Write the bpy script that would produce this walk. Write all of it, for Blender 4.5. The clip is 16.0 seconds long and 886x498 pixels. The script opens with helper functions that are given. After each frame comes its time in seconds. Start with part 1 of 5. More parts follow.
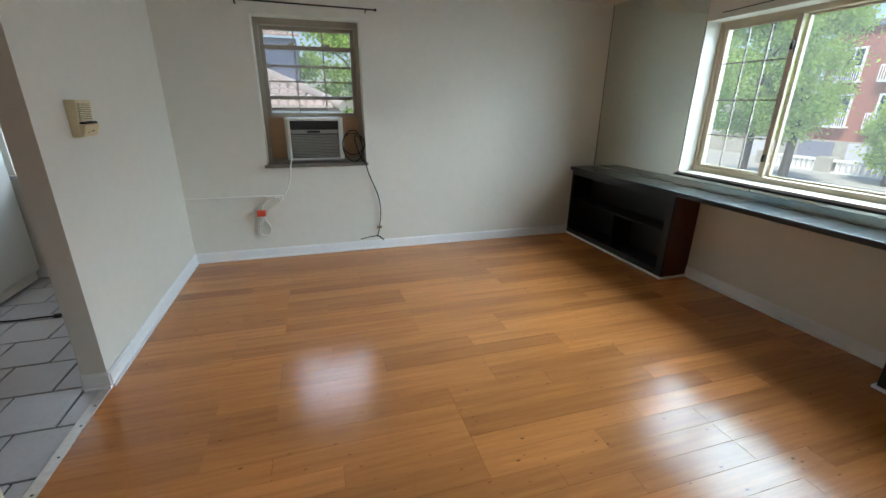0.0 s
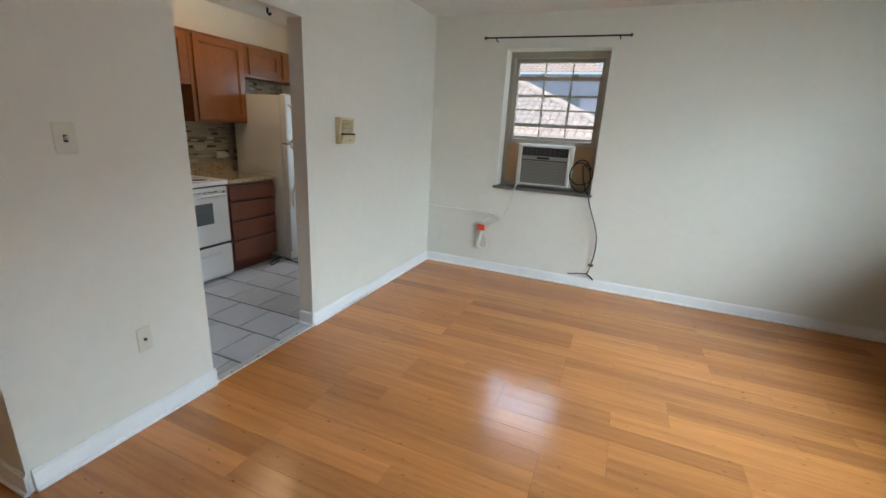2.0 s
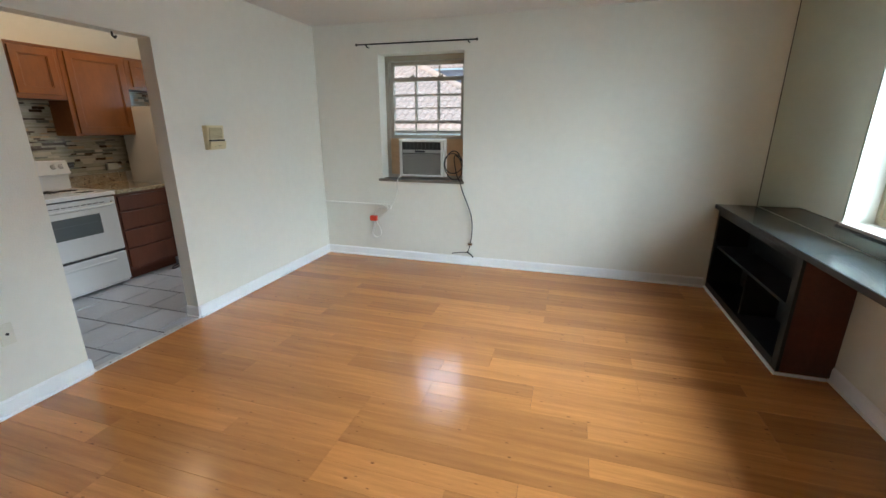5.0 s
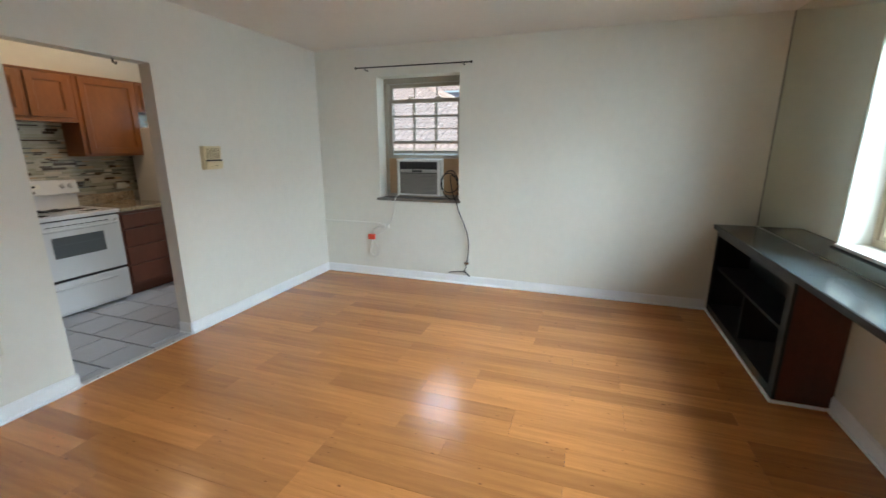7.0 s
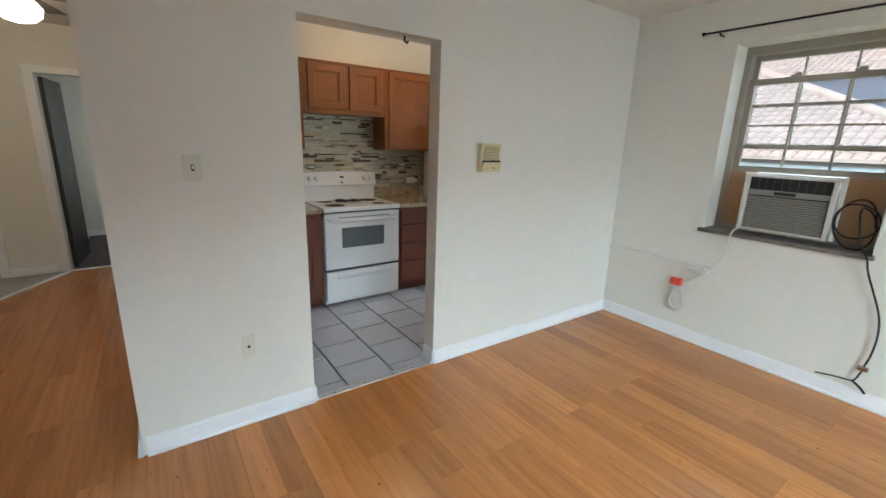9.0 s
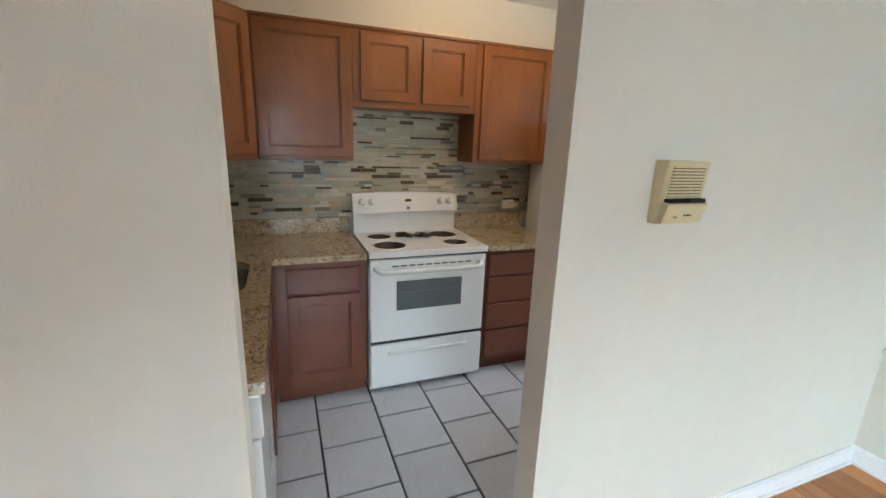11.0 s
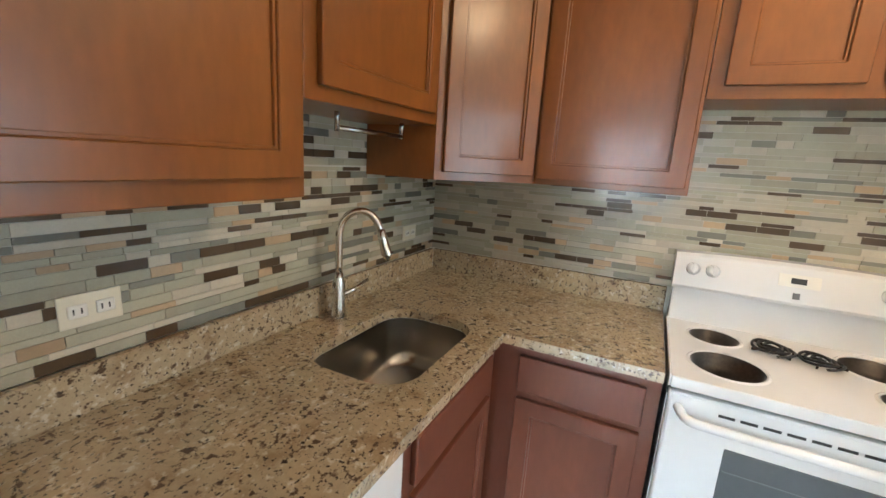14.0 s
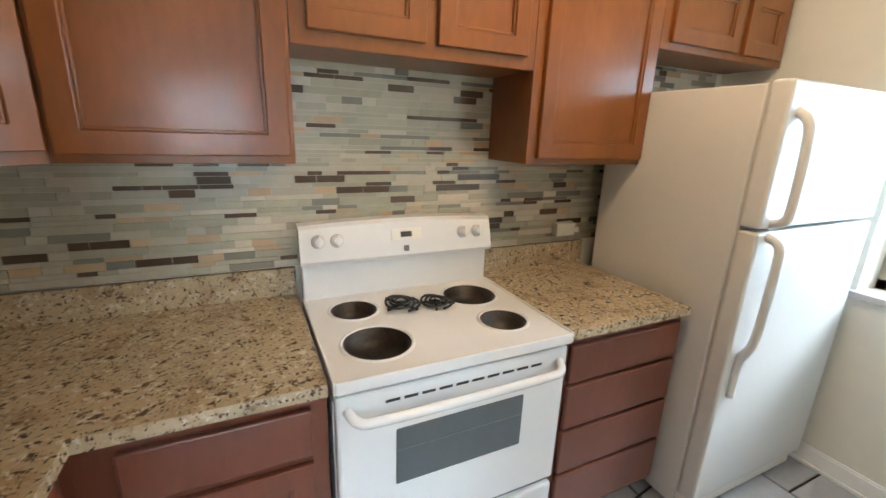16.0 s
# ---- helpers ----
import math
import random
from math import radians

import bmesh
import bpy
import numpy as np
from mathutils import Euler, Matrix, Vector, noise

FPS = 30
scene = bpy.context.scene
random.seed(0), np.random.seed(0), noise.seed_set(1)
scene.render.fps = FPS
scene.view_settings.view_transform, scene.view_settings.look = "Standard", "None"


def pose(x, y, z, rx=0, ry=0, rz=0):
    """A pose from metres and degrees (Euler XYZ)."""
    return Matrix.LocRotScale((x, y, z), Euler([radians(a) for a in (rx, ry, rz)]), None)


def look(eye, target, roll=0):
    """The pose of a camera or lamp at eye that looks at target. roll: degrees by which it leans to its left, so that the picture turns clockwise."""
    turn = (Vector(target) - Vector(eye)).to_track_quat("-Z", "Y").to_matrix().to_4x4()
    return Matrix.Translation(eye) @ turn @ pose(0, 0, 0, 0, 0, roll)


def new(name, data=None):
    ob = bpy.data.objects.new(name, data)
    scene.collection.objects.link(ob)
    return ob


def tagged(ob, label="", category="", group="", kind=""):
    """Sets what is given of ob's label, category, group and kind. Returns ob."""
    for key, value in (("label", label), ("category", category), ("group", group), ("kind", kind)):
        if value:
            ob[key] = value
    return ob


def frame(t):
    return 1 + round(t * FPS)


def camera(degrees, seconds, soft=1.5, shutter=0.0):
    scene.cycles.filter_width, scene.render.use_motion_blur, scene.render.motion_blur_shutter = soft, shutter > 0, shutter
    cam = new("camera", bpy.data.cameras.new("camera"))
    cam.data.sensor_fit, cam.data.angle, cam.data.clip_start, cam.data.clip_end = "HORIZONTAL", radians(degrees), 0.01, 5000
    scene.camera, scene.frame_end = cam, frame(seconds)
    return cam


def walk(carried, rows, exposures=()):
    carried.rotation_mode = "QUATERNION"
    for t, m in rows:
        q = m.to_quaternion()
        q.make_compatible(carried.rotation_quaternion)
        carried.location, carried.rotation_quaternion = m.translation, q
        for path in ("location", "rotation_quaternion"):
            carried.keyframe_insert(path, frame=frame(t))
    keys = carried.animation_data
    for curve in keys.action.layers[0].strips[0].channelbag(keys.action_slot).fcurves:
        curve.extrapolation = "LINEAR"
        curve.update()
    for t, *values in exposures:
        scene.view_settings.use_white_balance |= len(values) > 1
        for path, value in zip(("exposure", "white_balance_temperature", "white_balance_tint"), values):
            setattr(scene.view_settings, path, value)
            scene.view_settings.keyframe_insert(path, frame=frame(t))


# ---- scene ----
cam = camera(93.5, 16.0, shutter=0.15)
PATH = [
    (0, (1.193, 1.622, 1.512), (1.747, 3.427, 0.853), 0.6),
    (0.5, (1.431, 1.695, 1.491), (1.984, 3.51, 0.861), 3.9),
    (1, (1.649, 1.76, 1.506), (1.99, 3.634, 0.896), 2.3),
    (1.5, (1.84, 1.765, 1.49), (1.591, 3.661, 0.905), 3.7),
    (2, (1.956, 1.755, 1.477), (1.221, 3.529, 0.92), 3.1),
    (2.5, (2.127, 1.71, 1.471), (1.281, 3.394, 0.801), 2.5),
    (3, (2.304, 1.646, 1.493), (1.539, 3.376, 0.844), 1.8),
    (3.5, (2.525, 1.662, 1.489), (1.696, 3.376, 0.876), 1.7),
    (4, (2.704, 1.681, 1.504), (1.871, 3.39, 0.883), 0.8),
    (4.5, (2.753, 1.625, 1.509), (2.059, 3.402, 0.91), 0.2),
    (4.7, (2.770, 1.605, 1.511), (2.152, 3.413, 0.922), 0.4),
    (6.8, (3.009, 1.646, 1.515), (2.56, 3.538, 1.043), -0.4),
    (7, (3.002, 1.676, 1.51), (2.37, 3.512, 1.03), -0.1),
    (7.5, (2.871, 1.802, 1.492), (1.87, 3.461, 0.998), 0.7),
    (8, (2.662, 2.012, 1.504), (1.532, 3.585, 1.008), 2.3),
    (8.5, (2.444, 2.281, 1.497), (1.041, 3.636, 1.053), 1.9),
    (9, (2.194, 2.519, 1.506), (0.611, 3.638, 1.013), 1.8),
    (9.2, (2.055, 2.599, 1.498), (0.471, 3.716, 1.0), 2.8),
    (11.3, (0.806, 3.385, 1.540), (-1.072, 3.886, 1.064), 1.5),
    (11.5, (0.718, 3.445, 1.539), (-1.202, 3.766, 1.077), 1.2),
    (12, (0.548, 3.584, 1.552), (-1.388, 3.315, 1.118), 0.7),
    (12.5, (0.418, 3.641, 1.542), (-1.448, 3.081, 1.084), 1.6),
    (13, (0.238, 3.602, 1.535), (-1.563, 2.868, 1.072), 2.9),
    (13.5, (0.098, 3.579, 1.467), (-1.643, 2.689, 1.046), 3.7),
    (14, (-0.025, 3.608, 1.491), (-1.78, 2.747, 1.069), 3.5),
    (14.5, (-0.131, 3.602, 1.507), (-2.011, 3.098, 1.047), 3.0),
    (15, (-0.242, 3.544, 1.529), (-2.176, 3.556, 1.019), 2.7),
    (15.5, (-0.315, 3.507, 1.525), (-2.18, 3.98, 0.981), 2.8),
    (16, (-0.419, 3.577, 1.518), (-2.156, 4.408, 0.979), 2.1),
]
EXPOSURES = [(0.0, 0.1), (1.5, 0.42), (3.5, 0.56), (7.0, 0.5), (8.0, 0.5), (9.2, 0.7), (11.3, 1.12), (12.5, 1.53), (13.5, 1.75), (14.0, 1.9), (14.8, 2.06), (15.5, 1.95), (16.0, 1.72)]
walk(cam, [(t, look(eye, target, roll)) for t, eye, target, roll in PATH], EXPOSURES)

# ---- light ----
world = bpy.data.worlds.new("world")
scene.world = world
world.use_nodes = True
wn = world.node_tree
sky = wn.nodes.new("ShaderNodeTexSky")
sky.sky_type = "NISHITA"
sky.sun_disc = False
sky.sun_elevation, sky.sun_rotation = radians(52), radians(235)
wn.links.new(sky.outputs[0], wn.nodes["Background"].inputs[0])
wn.nodes["Background"].inputs[1].default_value = 0.15


def lamp(name, kind, m, energy, color, size=0.2, size_y=None):
    d = bpy.data.lights.new(name, kind)
    d.energy, d.color = energy, color
    if kind == "AREA":
        d.shape, d.size, d.size_y = "RECTANGLE", size, size_y or size
    elif kind == "POINT":
        d.shadow_soft_size = size
    elif kind == "SUN":
        d.angle = size
    ob = new(name, d)
    ob.matrix_world = m
    return ob


lamp("sun", "SUN", pose(0, 0, 30, 38, 0, -55), 4.0, (1.0, 0.95, 0.86), radians(0.5))
lamp("sky_light_east", "AREA", pose(9.6, 3.4, 6.6, 80, 0, 90), 3000, (0.68, 0.865, 1.0), 11.0, 7.0)
lamp("sky_light_south_east", "AREA", pose(7.6, 0.2, 3.2, 90, 0, 72), 620, (0.70, 0.87, 1.0), 7.0, 4.6)
lamp("sky_light_north", "AREA", pose(1.4, 9.2, 4.15, 90, 0, 180), 240, (0.80, 0.91, 1.0), 2.8, 2.9)
lamp("sky_light_kitchen", "AREA", pose(-0.76, 6.10, 1.5, 90, 0, 180), 6.2, (0.58, 0.81, 1.0), 0.78, 1.0)
lamp("sky_light_bedroom", "AREA", pose(-4.95, 3.24, 1.45, 90, 0, 180), 4.5, (0.80, 0.91, 1.0), 1.0, 1.4)
lamp("kitchen_bulb", "POINT", pose(-1.06, 4.48, 2.42), 6.2, (1.0, 0.74, 0.45), 0.06)
lamp("hall_bulb", "POINT", pose(-2.0, 1.93, 2.2), 8, (1.0, 0.84, 0.62), 0.08)


# ---- materials ----
def mat(name, base, rough=0.5, metal=0.0, vary=0.08, scale=6.0, bump=0.0, bscale=60.0, island=0.0, coat=0.0, spec=0.5, stretch=None, obj=0.0, second=None, shift=""):
    """A node material: base colour with two scales of variation, fine relief, and gloss."""
    m = bpy.data.materials.new(name)
    m.use_nodes = True
    n, l = m.node_tree.nodes, m.node_tree.links
    b = n["Principled BSDF"]
    b.inputs["Roughness"].default_value, b.inputs["Metallic"].default_value = rough, metal
    b.inputs["Coat Weight"].default_value, b.inputs["Coat Roughness"].default_value = coat, 0.12
    b.inputs["Specular IOR Level"].default_value = spec
    tc = n.new("ShaderNodeTexCoord")
    mp = n.new("ShaderNodeMapping")
    mp.inputs["Scale"].default_value = stretch or (1, 1, 1)
    l.new(tc.outputs["Object"], mp.inputs[0])
    if shift:
        # every piece is cut from another stretch of the pattern
        src = n.new("ShaderNodeObjectInfo").outputs["Random"] if shift == "object" else n.new("ShaderNodeNewGeometry").outputs["Random Per Island"]
        mu = n.new("ShaderNodeMath")
        mu.operation, mu.inputs[1].default_value = "MULTIPLY", 61.0
        l.new(src, mu.inputs[0]), l.new(mu.outputs[0], mp.inputs["Location"])
    t1, t2 = n.new("ShaderNodeTexNoise"), n.new("ShaderNodeTexNoise")
    t1.inputs["Scale"].default_value, t1.inputs["Detail"].default_value = scale, 4
    t2.inputs["Scale"].default_value, t2.inputs["Detail"].default_value = scale * 9, 6
    l.new(mp.outputs[0], t1.inputs[0]), l.new(mp.outputs[0], t2.inputs[0])
    add = n.new("ShaderNodeMath")
    l.new(t1.outputs[0], add.inputs[0]), l.new(t2.outputs[0], add.inputs[1])
    ramp = n.new("ShaderNodeMapRange")
    ramp.inputs[1].default_value, ramp.inputs[2].default_value = 0.6, 1.4
    ramp.inputs[3].default_value, ramp.inputs[4].default_value = 1 - vary, 1 + vary
    l.new(add.outputs[0], ramp.inputs[0])
    value = ramp.outputs[0]
    for amount, src, out in ((island, "ShaderNodeNewGeometry", "Random Per Island"), (obj, "ShaderNodeObjectInfo", "Random")):
        if amount:
            g, r2, mu = n.new(src), n.new("ShaderNodeMapRange"), n.new("ShaderNodeMath")
            r2.inputs[3].default_value, r2.inputs[4].default_value = 1 - amount, 1 + amount
            mu.operation = "MULTIPLY"
            l.new(g.outputs[out], r2.inputs[0]), l.new(r2.outputs[0], mu.inputs[0]), l.new(value, mu.inputs[1])
            value = mu.outputs[0]
    hsv = n.new("ShaderNodeHueSaturation")
    hsv.inputs["Color"].default_value = (*base, 1)
    if second:
        mix = n.new("ShaderNodeMix")
        mix.data_type = "RGBA"
        mix.inputs["A"].default_value, mix.inputs["B"].default_value = (*base, 1), (*second, 1)
        l.new(t1.outputs[0], mix.inputs["Factor"]), l.new(mix.outputs["Result"], hsv.inputs["Color"])
    l.new(value, hsv.inputs["Value"]), l.new(hsv.outputs[0], b.inputs["Base Color"])
    rr = n.new("ShaderNodeMapRange")
    rr.inputs[3].default_value, rr.inputs[4].default_value = rough * 0.8, min(1, rough * 1.25)
    l.new(t1.outputs[0], rr.inputs[0]), l.new(rr.outputs[0], b.inputs["Roughness"])
    if bump:
        t3, bp = n.new("ShaderNodeTexNoise"), n.new("ShaderNodeBump")
        t3.inputs["Scale"].default_value, t3.inputs["Detail"].default_value = bscale, 3
        bp.inputs["Strength"].default_value, bp.inputs["Distance"].default_value = bump, 0.01
        l.new(mp.outputs[0], t3.inputs[0]), l.new(t3.outputs[0], bp.inputs["Height"]), l.new(bp.outputs[0], b.inputs["Normal"])
    return m


def glass_mat(name, tint=(1, 1, 1), rough=0.0, haze=0.02):
    """A thin pane; its trace of translucent white scatters daylight to imitate hazy glare."""
    m = bpy.data.materials.new(name)
    m.use_nodes = True
    b = m.node_tree.nodes["Principled BSDF"]
    b.inputs["Base Color"].default_value = (*tint, 1)
    b.inputs["Transmission Weight"].default_value, b.inputs["Roughness"].default_value, b.inputs["IOR"].default_value = 1.0, rough, 1.02
    n, l = m.node_tree.nodes, m.node_tree.links
    veil, mx = n.new("ShaderNodeBsdfTranslucent"), n.new("ShaderNodeMixShader")
    mx.inputs[0].default_value = haze
    l.new(b.outputs[0], mx.inputs[1]), l.new(veil.outputs[0], mx.inputs[2]), l.new(mx.outputs[0], n["Material Output"].inputs[0])
    return m


def glow_mat(name, color, strength):
    m = bpy.data.materials.new(name)
    m.use_nodes = True
    b = m.node_tree.nodes["Principled BSDF"]
    b.inputs["Base Color"].default_value = (0.9, 0.88, 0.82, 1)
    b.inputs["Emission Color"].default_value, b.inputs["Emission Strength"].default_value = (*color, 1), strength
    return m


PAINT = mat("wall_paint", (0.77, 0.745, 0.67), 0.5, vary=0.03, scale=1.5, bump=0.12, bscale=120)
CEIL = mat("ceiling_paint", (0.78, 0.76, 0.72), 0.8, vary=0.02, scale=2, bump=0.15, bscale=90)
TRIM = mat("trim_paint", (0.86, 0.86, 0.86), 0.35, vary=0.03, scale=5, bump=0.05, bscale=40)
bamboo = dict(base=(0.395, 0.147, 0.044), rough=0.16, vary=0.13, scale=2.6, bump=0.03, bscale=30, coat=0.12, stretch=(0.7, 13, 1), second=(0.59, 0.238, 0.073))
BAMBOO = mat("bamboo_floor", obj=0.19, shift="object", **bamboo)
BAMBOO_REST = mat("bamboo_floor_hall", island=0.19, shift="island", **bamboo)
GROUT = mat("grout", (0.045, 0.045, 0.05), 0.9, vary=0.2, scale=30)
FLOORTILE = mat("floor_tile", (0.43, 0.44, 0.475), 0.32, vary=0.10, scale=5, bump=0.06, bscale=14, obj=0.06, island=0.06)
CHERRY = mat("cherry_wood", (0.165, 0.049, 0.011), 0.32, vary=0.15, scale=2.0, bump=0.03, bscale=50, coat=0.25, spec=0.4, stretch=(2.6, 2.6, 0.9), second=(0.25, 0.087, 0.018))
# cherry again, darkened and cooled to imitate the dimmer, bluer light down low
CHERRY_SHADED = mat("cherry_base_shaded", (0.125, 0.038, 0.022), 0.34, vary=0.15, scale=2.0, bump=0.03, bscale=50, coat=0.2, spec=0.4, stretch=(2.6, 2.6, 0.9), second=(0.18, 0.058, 0.032))
CHERRY_DARK = mat("cherry_wood_inside", (0.13, 0.035, 0.014), 0.5, vary=0.15, scale=3, stretch=(4, 4, 1))
ENAMEL = mat("white_enamel", (0.74, 0.74, 0.74), 0.16, vary=0.015, scale=3, coat=0.4)
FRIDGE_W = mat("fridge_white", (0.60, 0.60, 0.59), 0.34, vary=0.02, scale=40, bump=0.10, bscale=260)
PLASTIC_W = mat("white_plastic", (0.76, 0.74, 0.68), 0.35, vary=0.02)
PLATE = mat("aged_plate", (0.70, 0.67, 0.57), 0.4, vary=0.04, scale=20)
CREAM = mat("cream_plate", (0.70, 0.65, 0.52), 0.4, vary=0.03, scale=20)
IVORY = mat("ivory_plastic", (0.70, 0.60, 0.37), 0.4, vary=0.05, scale=20)
BLACK = mat("black_paint", (0.014, 0.015, 0.017), 0.42, vary=0.3, scale=5, bump=0.05, bscale=30)
DESK = mat("worn_black_top", (0.035, 0.045, 0.050), 0.22, vary=0.3, scale=2.5, bump=0.06, bscale=14, stretch=(2, 0.8, 1))
REDWOOD = mat("red_brown_panel", (0.12, 0.030, 0.015), 0.45, vary=0.25, scale=4, stretch=(1, 4, 0.6))
CABLE_B = mat("black_rubber", (0.012, 0.012, 0.013), 0.5, vary=0.1)
CABLE_W = mat("white_cord", (0.70, 0.68, 0.62), 0.45, vary=0.05)
RED = mat("red_tag", (0.75, 0.07, 0.03), 0.4, vary=0.05)
TAUPE = mat("taupe_window_paint", (0.36, 0.32, 0.26), 0.45, vary=0.08, scale=12)
BEIGE = mat("beige_window_frame", (0.55, 0.46, 0.33), 0.42, vary=0.06, scale=9)
PLY = mat("plywood", (0.52, 0.33, 0.19), 0.6, vary=0.12, scale=6, stretch=(1, 1, 5))
AC_W = mat("ac_plastic", (0.62, 0.60, 0.55), 0.45, vary=0.03)
AC_G = mat("ac_dark_grille", (0.025, 0.025, 0.027), 0.4, vary=0.1)
STEEL = mat("brushed_steel", (0.42, 0.40, 0.37), 0.24, metal=1.0, vary=0.03, scale=6)
CHROME = mat("chrome", (0.72, 0.71, 0.69), 0.10, metal=1.0, vary=0.03)
IRON = mat("dark_metal", (0.03, 0.025, 0.022), 0.4, metal=0.6, vary=0.15)
OVENGLASS = mat("oven_glass", (0.10, 0.115, 0.125), 0.08, vary=0.05, coat=0.5)
BOWL = mat("burner_bowl", (0.055, 0.048, 0.043), 0.35, spec=0.4, metal=0.6, vary=0.4, scale=12)
GLASS = glass_mat("window_glass", (0.93, 0.97, 0.95), haze=0.022)
CARPET = mat("dark_carpet", (0.10, 0.09, 0.085), 0.95, vary=0.2, scale=30, bump=0.4, bscale=300)
DARKDOOR = mat("espresso_door", (0.03, 0.025, 0.022), 0.4, vary=0.15, scale=5)
HALLTILE = mat("hall_tile", (0.42, 0.41, 0.39), 0.4, vary=0.1, scale=6)
MIRROR = mat("mirror_glass", (0.73, 0.79, 0.74), 0.02, metal=1.0, vary=0.01, scale=2)
BULB = glow_mat("lamp_glass", (1.0, 0.86, 0.66), 5.0)
BULB_K = glow_mat("kitchen_lamp_glass", (1.0, 0.68, 0.40), 5.0)


def granite():
    m = mat("granite", (0.47, 0.385, 0.26), 0.10, vary=0.14, scale=9, second=(0.38, 0.29, 0.18), coat=0.5)
    n, l = m.node_tree.nodes, m.node_tree.links
    b, hsv = n["Principled BSDF"], n["Hue/Saturation/Value"]
    tc = n["Texture Coordinate"]
    last = hsv.outputs[0]
    for scale, lo, hi, color in ((12, 0.52, 0.66, (0.30, 0.21, 0.12)), (48, 0.55, 0.65, (0.58, 0.51, 0.39)), (26, 0.60, 0.68, (0.17, 0.115, 0.075)), (46, 0.585, 0.635, (0.10, 0.065, 0.042)), (90, 0.575, 0.63, (0.045, 0.033, 0.027))):
        t, r, mix = n.new("ShaderNodeTexNoise"), n.new("ShaderNodeMapRange"), n.new("ShaderNodeMix")
        t.inputs["Scale"].default_value, t.inputs["Detail"].default_value, t.inputs["Roughness"].default_value = scale, 5, 0.62
        r.inputs[1].default_value, r.inputs[2].default_value = lo, hi
        mix.data_type = "RGBA"
        mix.inputs["B"].default_value = (*color, 1)
        l.new(tc.outputs["Object"], t.inputs[0]), l.new(t.outputs[0], r.inputs[0]), l.new(r.outputs[0], mix.inputs["Factor"])
        l.new(last, mix.inputs["A"])
        last = mix.outputs["Result"]
    l.new(last, b.inputs["Base Color"])
    return m


GRANITE = granite()


def knots(m):
    """Small dark bamboo nodes, thinly strewn."""
    n, l = m.node_tree.nodes, m.node_tree.links
    b, hsv, tc, cut = n["Principled BSDF"], n["Hue/Saturation/Value"], n["Texture Coordinate"], n["Mapping"]
    last = hsv.outputs[0]
    for scale, size, stretch in ((9.0, 0.075, (0.6, 1.1, 0.0)), (15.0, 0.09, (0.5, 1.5, 0.0))):
        mp, v, r, mix = n.new("ShaderNodeMapping"), n.new("ShaderNodeTexVoronoi"), n.new("ShaderNodeMapRange"), n.new("ShaderNodeMix")
        mp.inputs["Scale"].default_value = stretch
        v.inputs["Scale"].default_value = scale
        r.inputs[1].default_value, r.inputs[2].default_value, r.inputs[3].default_value, r.inputs[4].default_value = size * 0.4, size, 0.75, 0.0
        mix.data_type = "RGBA"
        mix.inputs["B"].default_value = (0.09, 0.03, 0.01, 1)
        l.new(cut.inputs["Location"].links[0].from_socket, mp.inputs["Location"])
        l.new(tc.outputs["Object"], mp.inputs[0]), l.new(mp.outputs[0], v.inputs["Vector"]), l.new(v.outputs["Distance"], r.inputs[0])
        l.new(r.outputs[0], mix.inputs["Factor"]), l.new(last, mix.inputs["A"])
        last = mix.outputs["Result"]
    l.new(last, b.inputs["Base Color"])


knots(BAMBOO)
knots(BAMBOO_REST)


# ---- building helpers ----
def box(bm, x0, x1, y0, y1, z0, z1, bev=0.0, m=None, seg=2):
    vs = bmesh.ops.create_cube(bm, size=1.0)["verts"]
    for v in vs:
        v.co = Vector(((x0 + x1) / 2 + v.co.x * abs(x1 - x0), (y0 + y1) / 2 + v.co.y * abs(y1 - y0), (z0 + z1) / 2 + v.co.z * abs(z1 - z0)))
    if bev:
        es = list({e for v in vs for e in v.link_edges})
        r = bmesh.ops.bevel(bm, geom=es, offset=bev, segments=seg, affect="EDGES", profile=0.5)
        vs = list({v for f in r["faces"] for v in f.verts} | {v for v in vs if v.is_valid})
    if m is not None:
        bmesh.ops.transform(bm, matrix=m, verts=vs)
    return bm


def bx(*a, **k):
    return box(bmesh.new(), *a, **k)


def boxes(rows, bev=0.0, m=None):
    bm = bmesh.new()
    for r in rows:
        box(bm, *r, bev=bev, m=m)
    return bm


def tube(bm, pts, r, n=8, smooth=0):
    pts = [Vector(p) for p in pts]
    for _ in range(smooth):
        q = [pts[0]]
        for a, b in zip(pts, pts[1:]):
            q += [a * 0.75 + b * 0.25, a * 0.25 + b * 0.75]
        pts = q + [pts[-1]]
    rings, up = [], Vector((0.12, 0.31, 0.94)).normalized()
    for i, p in enumerate(pts):
        d = (pts[min(i + 1, len(pts) - 1)] - pts[max(i - 1, 0)]).normalized()
        s = d.cross(up)
        s = s.normalized() if s.length > 1e-3 else Vector((1, 0, 0))
        w = d.cross(s)
        rr = r[i] if isinstance(r, list) else r
        rings.append([bm.verts.new(p + (s * math.cos(2 * math.pi * k / n) + w * math.sin(2 * math.pi * k / n)) * rr) for k in range(n)])
    for a, b in zip(rings, rings[1:]):
        for k in range(n):
            f = bm.faces.new((a[k], a[(k + 1) % n], b[(k + 1) % n], b[k]))
            f.smooth = True
    bm.faces.new(rings[0][::-1]), bm.faces.new(rings[-1])
    return bm


